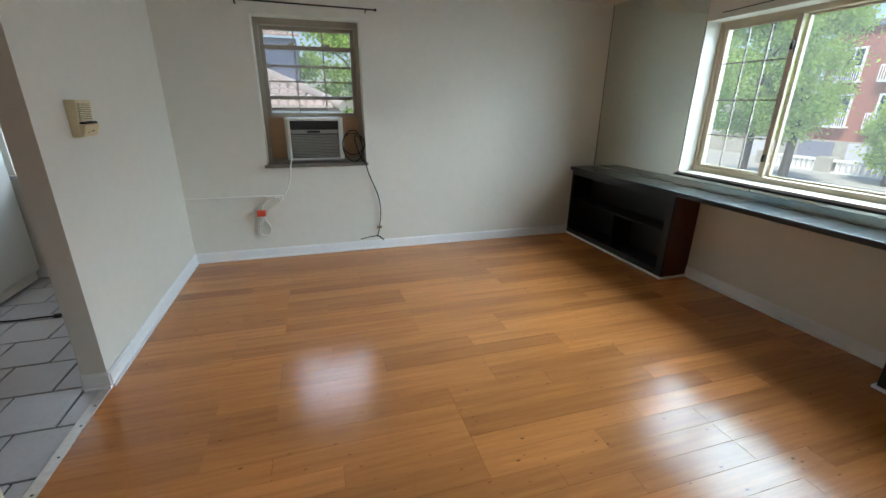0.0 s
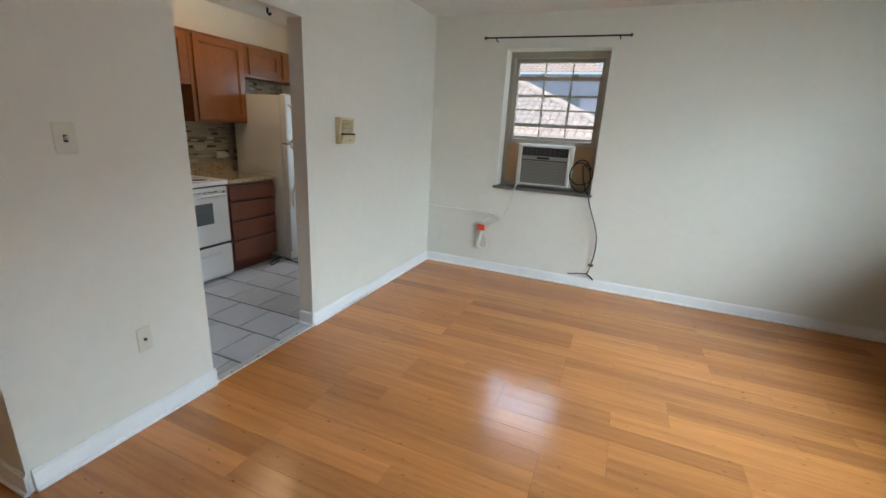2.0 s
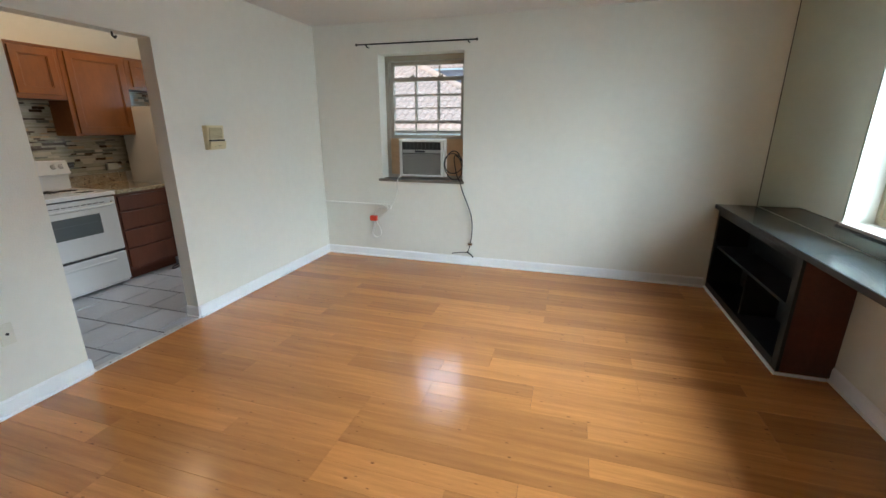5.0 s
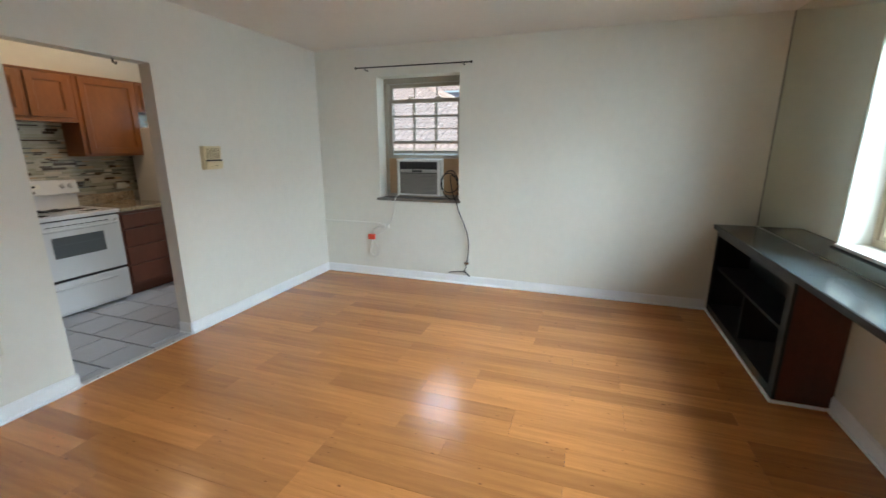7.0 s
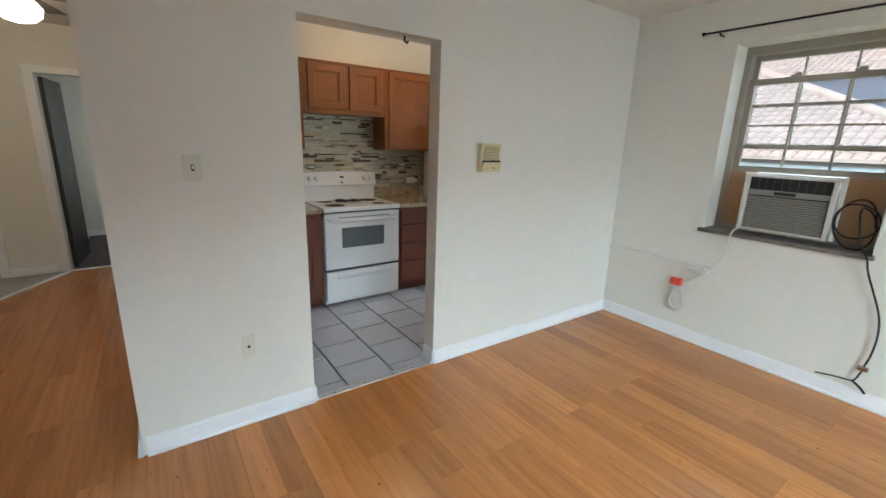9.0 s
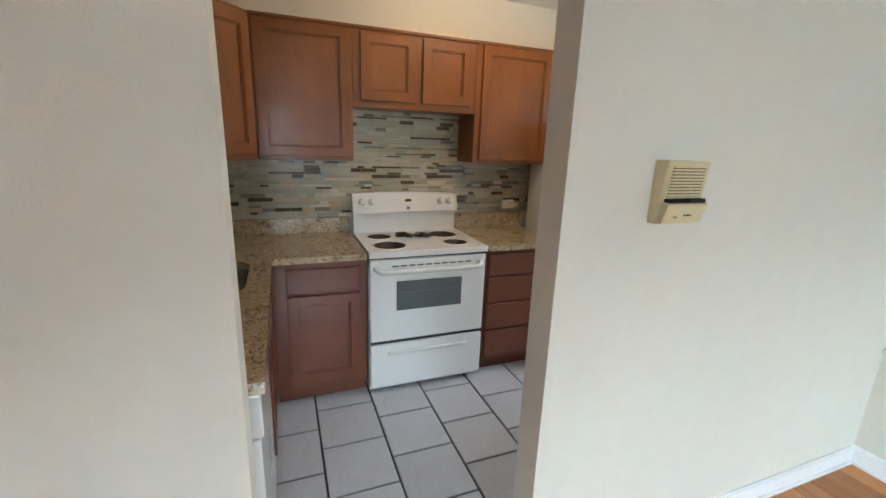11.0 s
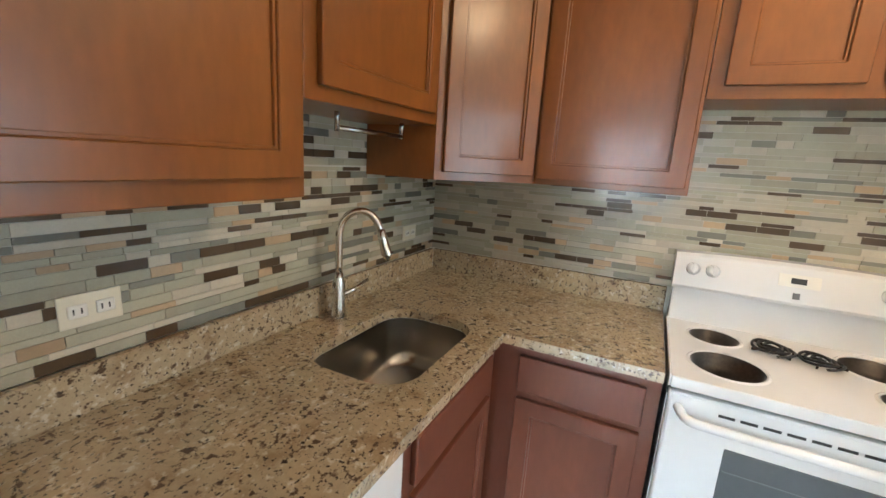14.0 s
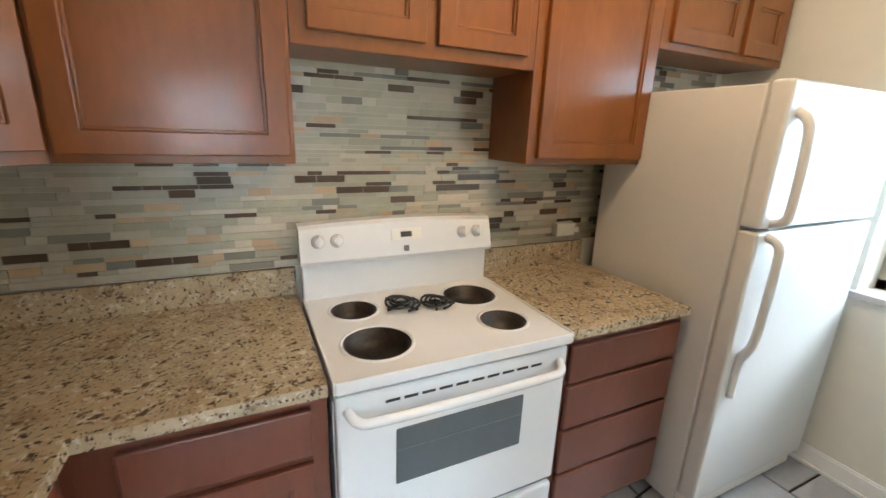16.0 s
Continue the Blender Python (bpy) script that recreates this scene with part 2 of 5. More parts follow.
def lathe(bm, prof, n=28, m=None, lid=True):
    """Turns a profile of (radius, height) about z."""
    m = m or Matrix()
    rings = [[bm.verts.new(m @ Vector((r * math.cos(2 * math.pi * k / n), r * math.sin(2 * math.pi * k / n), z))) for k in range(n)] for r, z in prof]
    for a, b in zip(rings, rings[1:]):
        for k in range(n):
            f = bm.faces.new((a[k], a[(k + 1) % n], b[(k + 1) % n], b[k]))
            f.smooth = True
    if lid:
        bm.faces.new(rings[0][::-1])
    bm.faces.new(rings[-1])
    return bm


def thing(name, at, label, category, group="", kind=""):
    ob = new(name)
    ob.empty_display_size = 0.1
    ob.location = at
    return tagged(ob, label, category, group, kind)


def part(name, bm, material, parent=None, label="", smooth=False):
    """Links a bmesh, made in world metres, as one mesh under a thing or a part."""
    me = bpy.data.meshes.new(name)
    bmesh.ops.recalc_face_normals(bm, faces=bm.faces)
    o, p = Vector(), parent
    while p is not None:
        o += p.location
        p = p.parent
    bmesh.ops.translate(bm, vec=-o, verts=bm.verts)
    if smooth:
        for f in bm.faces:
            f.smooth = True
    bm.to_mesh(me)
    bm.free()
    me.materials.append(material)
    ob = new(name, me)
    ob.parent = parent
    return tagged(ob, label)


def structure(name, bm, material, label, category):
    return tagged(part(name, bm, material), label, category, kind="structure")


def single(name, bm, material, label, category, group=""):
    """A thing of one mesh, with its origin at its base."""
    xs, ys, zs = zip(*[v.co[:] for v in bm.verts])
    o = Vector(((min(xs) + max(xs)) / 2, (min(ys) + max(ys)) / 2, min(zs)))
    bmesh.ops.translate(bm, vec=-o, verts=bm.verts)
    ob = part(name, bm, material)
    ob.location = o
    return tagged(ob, label, category, group)


# ---- large structure ----
H = 2.537
TW = 0.115            # partition thickness
YS, YN, XE = -0.6, 5.982, 4.446
KX, KY = -1.985, 2.578  # tiled faces of the kitchen walls

structure("floor", bx(-5.95, XE, YS - 0.1, YN, -0.16, -0.012), GROUT, "dark subfloor under bamboo planks and tiles", "floor")
structure("ceiling", bx(-5.95, XE + 0.3, YS - 0.1, YN + 0.3, H, H + 0.14), CEIL, "smooth off-white painted ceiling", "ceiling")
NWX0, NWX1, NWZ0, NWZ1 = 0.757, 1.706, 0.916, 2.238
KWX0, KWX1, KWZ0, KWZ1 = -1.20, -0.32, 0.90, 2.05
structure("wall_north", boxes([
    (NWX1, XE + 0.3, YN, YN + 0.36, -0.1, H), (NWX0, NWX1, YN, YN + 0.36, -0.1, NWZ0), (NWX0, NWX1, YN, YN + 0.36, NWZ1, H),
    (KWX1, NWX0, YN, YN + 0.36, -0.1, H), (KWX0, KWX1, YN, YN + 0.36, -0.1, KWZ0), (KWX0, KWX1, YN, YN + 0.36, KWZ1, H),
    (-2.3, KWX0, YN, YN + 0.36, -0.1, H)]), PAINT, "warm grey painted wall with a window", "wall")
EY0, EY1, EZ0, EZ1 = 2.50, 4.738, 0.922, 2.190
structure("wall_east", boxes([
    (XE, XE + 0.3, YS, EY0, -0.1, H), (XE, XE + 0.3, EY1, YN, -0.1, H), (XE, XE + 0.3, EY0, EY1, -0.1, EZ0), (XE, XE + 0.3, EY0, EY1, EZ1, H)]),
    PAINT, "warm grey painted wall with a wide slider window", "wall")
DY0, DY1, DH = 3.176, 4.012, 2.086
structure("wall_west", boxes([
    (-TW, 0, DY1, YN, -0.1, H), (-TW, 0, 2.345, DY0, -0.1, H), (-TW, 0, DY0, DY1, DH, H)]),
    PAINT, "warm grey wall with an open kitchen doorway", "wall")
structure("wall_hall", bx(-2.3, -TW, 2.345, KY - 0.012, -0.1, H), PAINT, "warm grey wall between hall and kitchen", "wall")
structure("wall_kitchen", bx(-2.3, KX - 0.012, KY - 0.012, YN, -0.1, H), PAINT, "painted kitchen wall behind the cabinets", "wall")
structure("wall_south", bx(-5.95, XE + 0.3, YS - 0.12, YS, -0.1, H), PAINT, "plain warm grey wall", "wall")
HX = -3.80
structure("wall_hall_end", boxes([
    (HX - 0.12, HX, 1.14, 1.69, -0.1, H), (HX - 0.12, HX, 2.42, 3.2, -0.1, H), (HX - 0.12, HX, 1.69, 2.42, 2.06, H), (HX - 0.12, HX, YS, 0.35, -0.1, H), (HX - 0.12, HX, 0.35, 1.14, 2.06, H)]),
    PAINT, "grey hall wall with two doorways", "wall")
structure("wall_hall_side", boxes([(HX, -2.3, 3.08, 3.2, -0.1, H), (-2.42, -2.3, 2.345, 3.08, -0.1, H)]), PAINT, "grey hall wall", "wall")
structure("wall_bedroom", boxes([(-5.92, -5.8, YS, 3.3, -0.1, H), (-5.8, -5.5, 3.2, 3.3, -0.1, H), (-4.4, HX - 0.12, 3.2, 3.3, -0.1, H), (-5.5, -4.4, 3.2, 3.3, -0.1, 0.7), (-5.5, -4.4, 3.2, 3.3, 2.2, H)]), PAINT, "pale grey bedroom wall", "wall")


# ---- trim ----
def skirting(rows):
    """Runs of baseboard: (x0, y0, x1, y1, nx, ny), with a quarter round at the foot."""
    bm = bmesh.new()
    for x0, y0, x1, y1, nx, ny in rows:
        for d, z in ((0.013, 0.090), (0.009, 0.100), (0.024, 0.018)):
            xs = sorted((x0, x1)) if nx == 0 else sorted((x0, x0 + nx * d))
            ys = sorted((y0, y1)) if ny == 0 else sorted((y0, y0 + ny * d))
            box(bm, xs[0], xs[1], ys[0], ys[1], 0.001, z, bev=0.003)
    return bm


structure("baseboard", skirting([(0.0, YN, 4.13, YN, 0, -1), (0, DY1, 0, YN, 1, 0), (0, 2.36, 0, DY0, 1, 0), (XE, 2.81, XE, 4.43, -1, 0),
                                 (-2.3, 2.345, 0.012, 2.345, 0, -1), (-TW, DY0, 0.01, DY0, 0, 1), (-TW, DY1, 0.01, DY1, 0, -1),
                                 (-1.28, YN, -TW, YN, 0, -1), (-TW, DY1, -TW, YN, -1, 0), (-0.6, YS, XE, YS, 0, 1)]), TRIM, "white painted baseboard with shoe moulding", "baseboard")
structure("baseboard_hall", skirting([(HX, 1.22, HX, 1.60, 1, 0), (-5.8, 0.6, -5.8, 3.2, 1, 0)]), TRIM, "white painted hall baseboard", "baseboard")
structure("door_trim", boxes([(HX - 0.01, HX + 0.02, 1.61, 1.69, 0, 2.13), (HX - 0.01, HX + 0.02, 1.69, 2.42, 2.06, 2.13), (HX - 0.01, HX + 0.02, 2.42, 2.5, 0, 2.13),
                              (HX - 0.01, HX + 0.02, 1.14, 1.22, 0, 2.13), (HX - 0.01, HX + 0.02, 0.35, 1.14, 2.06, 2.13)], bev=0.004), TRIM, "white painted door casing in the hall", "trim")
structure("threshold", boxes([(-0.045, 0.006, DY0 + 0.012, DY1 - 0.012, -0.004, 0.006)], bev=0.003), mat("dull_metal_strip", (0.66, 0.66, 0.66), 0.4, metal=0.7, vary=0.2, scale=30), "dull metal strip between planks and tiles", "threshold")
hall_m = Matrix.Translation((-1.68, 0.56, 0)) @ Matrix.Rotation(math.atan2(-0.54, 1.0), 4, "Z")
structure("threshold_hall", box(boxes([(-2.40, 2.40, -0.02, 0.02, -0.004, 0.008)], bev=0.003, m=hall_m), HX - 0.03, HX + 0.02, 1.70, 2.42, -0.004, 0.007, bev=0.003), TRIM, "pale strip where the planks end", "threshold")

# ---- north window ----
fw = thing("window_1", (1.24, YN + 0.13, NWZ0), "taupe double-hung window with raised lower sash", "window", kind="structure")
FY = YN + 0.20
part("window_frame", boxes([(NWX0, NWX0 + 0.045, FY - 0.03, FY + 0.09, NWZ0, NWZ1), (NWX1 - 0.045, NWX1, FY - 0.03, FY + 0.09, NWZ0, NWZ1),
                            (NWX0 + 0.045, NWX1 - 0.045, FY - 0.03, FY + 0.09, NWZ1 - 0.06, NWZ1), (NWX0 + 0.045, NWX1 - 0.045, FY - 0.03, FY + 0.09, NWZ0, NWZ0 + 0.055)], bev=0.004), TAUPE, fw)
part("window_sill", bx(NWX0 - 0.02, NWX1 + 0.01, YN - 0.045, FY - 0.03, NWZ0 - 0.005, NWZ0 + 0.022, bev=0.004), mat("stone_sill", (0.17, 0.15, 0.13), 0.5, vary=0.3, scale=20), fw, "worn dark stone sill")


GLASS_N = glass_mat("north_window_glass", (0.82, 0.84, 0.86))


def sash(name, parent, x0, x1, y, z0, z1, rail, cols, rows_z, material, muntin=0.012):
    s = part(name, boxes([(x0, x0 + rail, y - 0.015, y + 0.015, z0, z1), (x1 - rail, x1, y - 0.015, y + 0.015, z0, z1),
                          (x0 + rail, x1 - rail, y - 0.018, y + 0.018, z1 - rail, z1), (x0 + rail, x1 - rail, y - 0.018, y + 0.018, z0, z0 + rail)], bev=0.003), material, parent)
    a, b = x0 + rail, x1 - rail
    for i in range(1, cols):
        x = a + (b - a) * i / cols
        part("muntin", bx(x - muntin / 2, x + muntin / 2, y - 0.009, y + 0.009, z0 + rail, z1 - rail), material, s)
    for z in rows_z:
        part("muntin", bx(a, b, y - 0.008, y + 0.008, z - muntin / 2, z + muntin / 2), material, s)
    g = part("pane", bx(a, b, y - 0.002, y + 0.002, z0 + rail, z1 - rail), GLASS_N, s)
    g.visible_shadow = False
    return s


up = sash("upper_sash", fw, NWX0 + 0.045, NWX1 - 0.045, FY + 0.06, 1.535, NWZ1 - 0.06, 0.035, 3, (1.83,), TAUPE)
lo = sash("lower_sash", fw, NWX0 + 0.045, NWX1 - 0.045, FY + 0.012, 1.372, 2.014, 0.04, 3, (1.55, 1.697, 1.837), TAUPE)
for x in (1.08, 1.40):
    part("sash_lock", boxes([(x - 0.03, x + 0.03, FY - 0.02, FY + 0.01, 2.014, 2.027), (x - 0.008, x + 0.03, FY - 0.03, FY - 0.01, 2.024, 2.037)], bev=0.003), TAUPE, lo)
for x0, x1 in ((NWX0 + 0.045, 0.98), (1.465, NWX1 - 0.045)):
    part("side_panel", bx(x0, x1, FY - 0.02, FY - 0.008, NWZ0 + 0.055, 1.372), PLY, fw, "bare plywood filler panel")

part("reveal", boxes([(NWX0 + 0.001, NWX0 + 0.006, YN - 0.003, FY - 0.03, NWZ0 + 0.022, NWZ1 - 0.006), (NWX1 - 0.006, NWX1 - 0.001, YN - 0.003, FY - 0.03, NWZ0 + 0.022, NWZ1 - 0.006), (NWX0 + 0.001, NWX1 - 0.001, YN - 0.003, FY - 0.03, NWZ1 - 0.006, NWZ1 - 0.001)]), PAINT, fw)
ac = thing("window_air_conditioner", (1.2, YN + 0.1, NWZ0 + 0.055), "beige window air conditioner with dark top grille", "air conditioner")
AX0, AX1, AZ0, AZ1, AY = 0.968, 1.474, NWZ0 + 0.055, 1.358, YN + 0.02
part("body", bx(AX0 + 0.01, AX1 - 0.01, AY + 0.03, YN + 0.62, AZ0, AZ1 - 0.005, bev=0.006), AC_W, ac)
part("front_frame", boxes([(AX0, AX0 + 0.028, AY, AY + 0.035, AZ0, AZ1), (AX1 - 0.028, AX1, AY, AY + 0.035, AZ0, AZ1), (AX0, AX1, AY, AY + 0.035, AZ1 - 0.016, AZ1), (AX0, AX1, AY, AY + 0.035, AZ0, AZ0 + 0.018)], bev=0.004), AC_W, ac)
part("outlet_grille", boxes([(AX0 + 0.028, AX1 - 0.028, AY + 0.018, AY + 0.03, AZ1 - 0.10, AZ1 - 0.016)] + [(AX0 + 0.03 + i * 0.0445, AX0 + 0.036 + i * 0.0445, AY + 0.008, AY + 0.02, AZ1 - 0.10, AZ1 - 0.018) for i in range(1, 10)]), AC_G, ac)
part("control_strip", bx(AX0 + 0.028, AX1 - 0.028, AY + 0.006, AY + 0.03, AZ1 - 0.135, AZ1 - 0.10, bev=0.003), mat("ac_grey", (0.28, 0.27, 0.25), 0.4), ac)
part("display", bx(1.15, 1.27, AY + 0.002, AY + 0.008, AZ1 - 0.128, AZ1 - 0.107), BLACK, ac)
part("intake_back", bx(AX0 + 0.028, AX1 - 0.028, AY + 0.022, AY + 0.03, AZ0 + 0.018, AZ1 - 0.135), mat("ac_shadow", (0.06, 0.057, 0.05), 0.6), ac)
AC_S = mat("ac_slat", (0.26, 0.245, 0.215), 0.5, vary=0.05)
for i in range(15):
    z = AZ0 + 0.026 + i * 0.0146
    part("slat", bx(AX0 + 0.03, AX1 - 0.03, AY + 0.008, AY + 0.022, z, z + 0.0085), AC_S, ac)
part("side_seal", boxes([(AX0 - 0.02, AX0, AY + 0.05, AY + 0.08, AZ0, AZ1 + 0.01), (AX1, AX1 + 0.02, AY + 0.05, AY + 0.08, AZ0, AZ1 + 0.01), (AX0 - 0.02, AX1 + 0.02, AY + 0.04, AY + 0.07, AZ1, AZ1 + 0.012)]), PLASTIC_W, ac)

rod = thing("curtain_rod", (1.2, YN - 0.065, 2.30), "thin dark metal curtain rod on small brackets", "curtain rod")
part("rod", tube(bmesh.new(), [(0.562, YN - 0.072, 2.318), (1.835, YN - 0.072, 2.308)], 0.007), IRON, rod)
for x, z in ((0.557, 2.318), (1.841, 2.308)):
    part("finial", lathe(bmesh.new(), [(0.004, -0.012), (0.012, -0.006), (0.014, 0.0), (0.012, 0.006), (0.004, 0.012)], 12, pose(x, YN - 0.072, z, 0, 90, 0)), IRON, rod)
for x in (0.665, 1.755):
    part("bracket", tube(bmesh.new(), [(x, YN, 2.296), (x, YN - 0.055, 2.296), (x, YN - 0.072, 2.312)], 0.006), IRON, rod)

# ---- east window, mirror, desk and shelf ----
ew = thing("window_2", (XE + 0.18, 3.5, EZ0), "wide beige sliding window with gridded side sash", "window", kind="structure")
EX = XE + 0.16
part("window_frame", boxes([(EX - 0.01, EX + 0.09, EY1 - 0.04, EY1, EZ0, EZ1), (EX - 0.01, EX + 0.09, EY0, EY0 + 0.04, EZ0, EZ1), (EX - 0.01, EX + 0.09, EY0 + 0.04, EY1 - 0.04, EZ1 - 0.045, EZ1), (EX - 0.01, EX + 0.09, EY0 + 0.04, EY1 - 0.04, EZ0 + 0.018, EZ0 + 0.06)], bev=0.004), BEIGE, ew)


def side_sash(name, y0, y1, x, cols, nrows, rail):
    z0, z1 = EZ0 + 0.06, EZ1 - 0.045
    s = part(name, boxes([(x, x + 0.035, y0, y0 + rail, z0, z1), (x, x + 0.035, y1 - rail, y1, z0, z1), (x, x + 0.035, y0 + rail, y1 - rail, z1 - rail * 0.7, z1), (x, x + 0.035, y0 + rail, y1 - rail, z0, z0 + rail * 0.7)], bev=0.003), BEIGE, ew)
    # muntins use darker taupe than the beige frame to imitate backlit shade
    for i in range(1, cols):
        y = y0 + rail + (y1 - y0 - 2 * rail) * i / cols
        part("muntin", bx(x + 0.012, x + 0.024, y - 0.0045, y + 0.0045, z0 + rail * 0.7, z1 - rail * 0.7), TAUPE, s)
    for i in range(1, nrows):
        z = z0 + (z1 - z0) * i / nrows
        part("muntin", bx(x + 0.013, x + 0.023, y0 + rail, y1 - rail, z - 0.0045, z + 0.0045), TAUPE, s)
    g = part("pane", bx(x + 0.016, x + 0.020, y0 + rail, y1 - rail, z0 + rail * 0.7, z1 - rail * 0.7), GLASS, s)
    g.visible_shadow = False
    return s


s1 = side_sash("side_sash", 4.075, EY1 - 0.04, EX, 3, 4, 0.042)
side_sash("fixed_sash", 3.163, 4.075, EX + 0.045, 1, 1, 0.02)
side_sash("side_sash", EY0 + 0.04, 3.163, EX, 3, 4, 0.042)
for z in (1.12, 1.93):
    part("window_latch", boxes([(EX - 0.02, EX, 4.085, 4.105, z - 0.02, z + 0.03), (EX - 0.03, EX - 0.01, 4.080, 4.092, z, z + 0.04)], bev=0.003), IRON, s1)
part("window_sill", bx(XE - 0.02, EX - 0.01, EY0, EY1, EZ0 + 0.0, EZ0 + 0.02, bev=0.003), mat("cream_sill_paint", (0.66, 0.62, 0.54), 0.45, vary=0.12, scale=14), ew)
part("sill_edge", bx(XE - 0.026, XE - 0.004, EY0, EY1 + 0.02, EZ0 - 0.016, EZ0 - 0.001, bev=0.002), BLACK, ew)
part("reveal", boxes([(XE - 0.004, EX - 0.01, EY1 - 0.008, EY1 - 0.001, EZ0 + 0.02, EZ1 - 0.008), (XE - 0.004, EX - 0.01, EY0, EY1, EZ1 - 0.008, EZ1 - 0.001), (XE - 0.004, EX - 0.01, EY0 + 0.001, EY0 + 0.008, EZ0 + 0.02, EZ1 - 0.008)]), PAINT, ew)
mi = thing("wall_mirror", (XE - 0.006, 5.36, 0.80), "greenish frameless mirror covering the wall beside the window", "mirror")
part("mirror_pane", bx(XE - 0.007, XE - 0.002, EY1 + 0.002, YN - 0.004, 0.824, H - 0.004), MIRROR, mi)
part("edge_strip", bx(XE - 0.010, XE - 0.001, YN - 0.004, YN - 0.001, 0.824, H - 0.004), BLACK, mi)
single("mirror_strip", bx(XE - 0.007, XE - 0.002, EY0, EY1, 0.824, EZ0 - 0.018), MIRROR, "low greenish mirror strip between desk and sill", "mirror")
rod2 = thing("curtain_rod", (XE - 0.07, 4.6, 2.30), "dark metal curtain rod above the wide window", "curtain rod")
part("rod", tube(bmesh.new(), [(XE - 0.07, 4.75, 2.375), (XE - 0.07, 2.1, 2.375)], 0.008), IRON, rod2)
part("finial", lathe(bmesh.new(), [(0.006, -0.02), (0.016, -0.012), (0.018, 0.0), (0.014, 0.012), (0.005, 0.02)], 12, pose(XE - 0.07, 4.76, 2.375, 90, 0, 0)), IRON, rod2)
part("bracket", tube(bmesh.new(), [(XE, 4.68, 2.345), (XE - 0.05, 4.68, 2.345), (XE - 0.07, 4.68, 2.375)], 0.007), IRON, rod2)

single("wall_wire", tube(bmesh.new(), [(XE - 0.004, 4.60, EZ1 + 0.035), (XE - 0.005, 4.0, EZ1 + 0.050), (XE - 0.005, 3.2, EZ1 + 0.038), (XE - 0.005, 2.3, EZ1 + 0.055)], 0.0035, 6, smooth=2), CABLE_B, "thin dark wire tacked above the wide window", "wire")

DX, DK = 4.15, 4.128
desk = thing("desk_top", (4.27, 3.8, 0.787), "worn black painted desk top along the wall", "desk top")
part("board", bx(DK - 0.004, XE - 0.008, 4.385, YN - 0.003, 0.787, 0.82, bev=0.003), DESK, desk)
part("board", bx(DK - 0.004, XE - 0.008, 1.6, 4.383, 0.787, 0.82, bev=0.003), DESK, desk)
part("front_edge", bx(DK - 0.016, DK - 0.0045, 1.6, YN - 0.003, 0.783, 0.821, bev=0.003), BLACK, desk)
sh = thing("low_bookshelf", (4.27, 5.2, 0.0), "black open bookshelf under the desk top, empty", "bookshelf")
part("end_panel", bx(DX + 0.02, XE - 0.001, 4.43, 4.455, 0.02, 0.786, bev=0.002), REDWOOD, sh, "red-brown wooden end panel")
part("back_panel", bx(XE - 0.02, XE - 0.002, 4.456, YN - 0.003, 0.06, 0.786), BLACK, sh)
part("side_panel", bx(DX + 0.02, XE - 0.02, YN - 0.03, YN - 0.003, 0.06, 0.786), BLACK, sh)
part("bottom_shelf", bx(DX + 0.02, XE - 0.02, 4.456, YN - 0.03, 0.05, 0.075), BLACK, sh)
part("middle_shelf", bx(DX + 0.03, XE - 0.02, 4.456, YN - 0.03, 0.415, 0.435), BLACK, sh)
part("divider", bx(DX + 0.03, XE - 0.02, 5.19, 5.21, 0.076, 0.414), BLACK, sh)
part("face_frame", boxes([(DX, DX + 0.02, 4.43, 4.50, 0.02, 0.786), (DX, DX + 0.02, YN - 0.045, YN - 0.003, 0.02, 0.786), (DX, DX + 0.02, 4.50, YN - 0.045, 0.725, 0.786), (DX, DX + 0.02, 4.50, YN - 0.045, 0.02, 0.075)], bev=0.002), BLACK, sh)
part("shoe_moulding", boxes([(DX - 0.014, DX, 4.415, YN - 0.004, 0.0005, 0.02), (DX, XE - 0.03, 4.415, 4.429, 0.0005, 0.02)], bev=0.003), TRIM, sh, "white shoe moulding at the foot")

sc = thing("low_bookshelf", (4.27, 2.2, 0.0), "black open bookshelf under the far desk end, empty", "bookshelf")
part("end_panel", bx(DX + 0.02, XE - 0.001, 2.78, 2.805, 0.02, 0.786, bev=0.002), BLACK, sc)
part("end_panel", bx(DX + 0.02, XE - 0.001, 1.60, 1.625, 0.02, 0.786, bev=0.002), BLACK, sc)
part("back_panel", bx(XE - 0.02, XE - 0.002, 1.626, 2.779, 0.06, 0.786), BLACK, sc)
part("bottom_shelf", bx(DX + 0.02, XE - 0.021, 1.626, 2.779, 0.05, 0.075), BLACK, sc)
part("middle_shelf", bx(DX + 0.03, XE - 0.021, 1.626, 2.779, 0.415, 0.435), BLACK, sc)
part("face_frame", boxes([(DX, DX + 0.019, 2.735, 2.805, 0.02, 0.782), (DX, DX + 0.019, 1.60, 1.67, 0.02, 0.782), (DX, DX + 0.019, 1.67, 2.735, 0.725, 0.782), (DX, DX + 0.019, 1.67, 2.735, 0.02, 0.075)], bev=0.002), BLACK, sc)
part("shoe_moulding", boxes([(DX - 0.014, DX, 1.60, 2.82, 0.0005, 0.02), (DX, XE - 0.03, 2.806, 2.82, 0.0005, 0.02)], bev=0.003), TRIM, sc, "white shoe moulding at the foot")

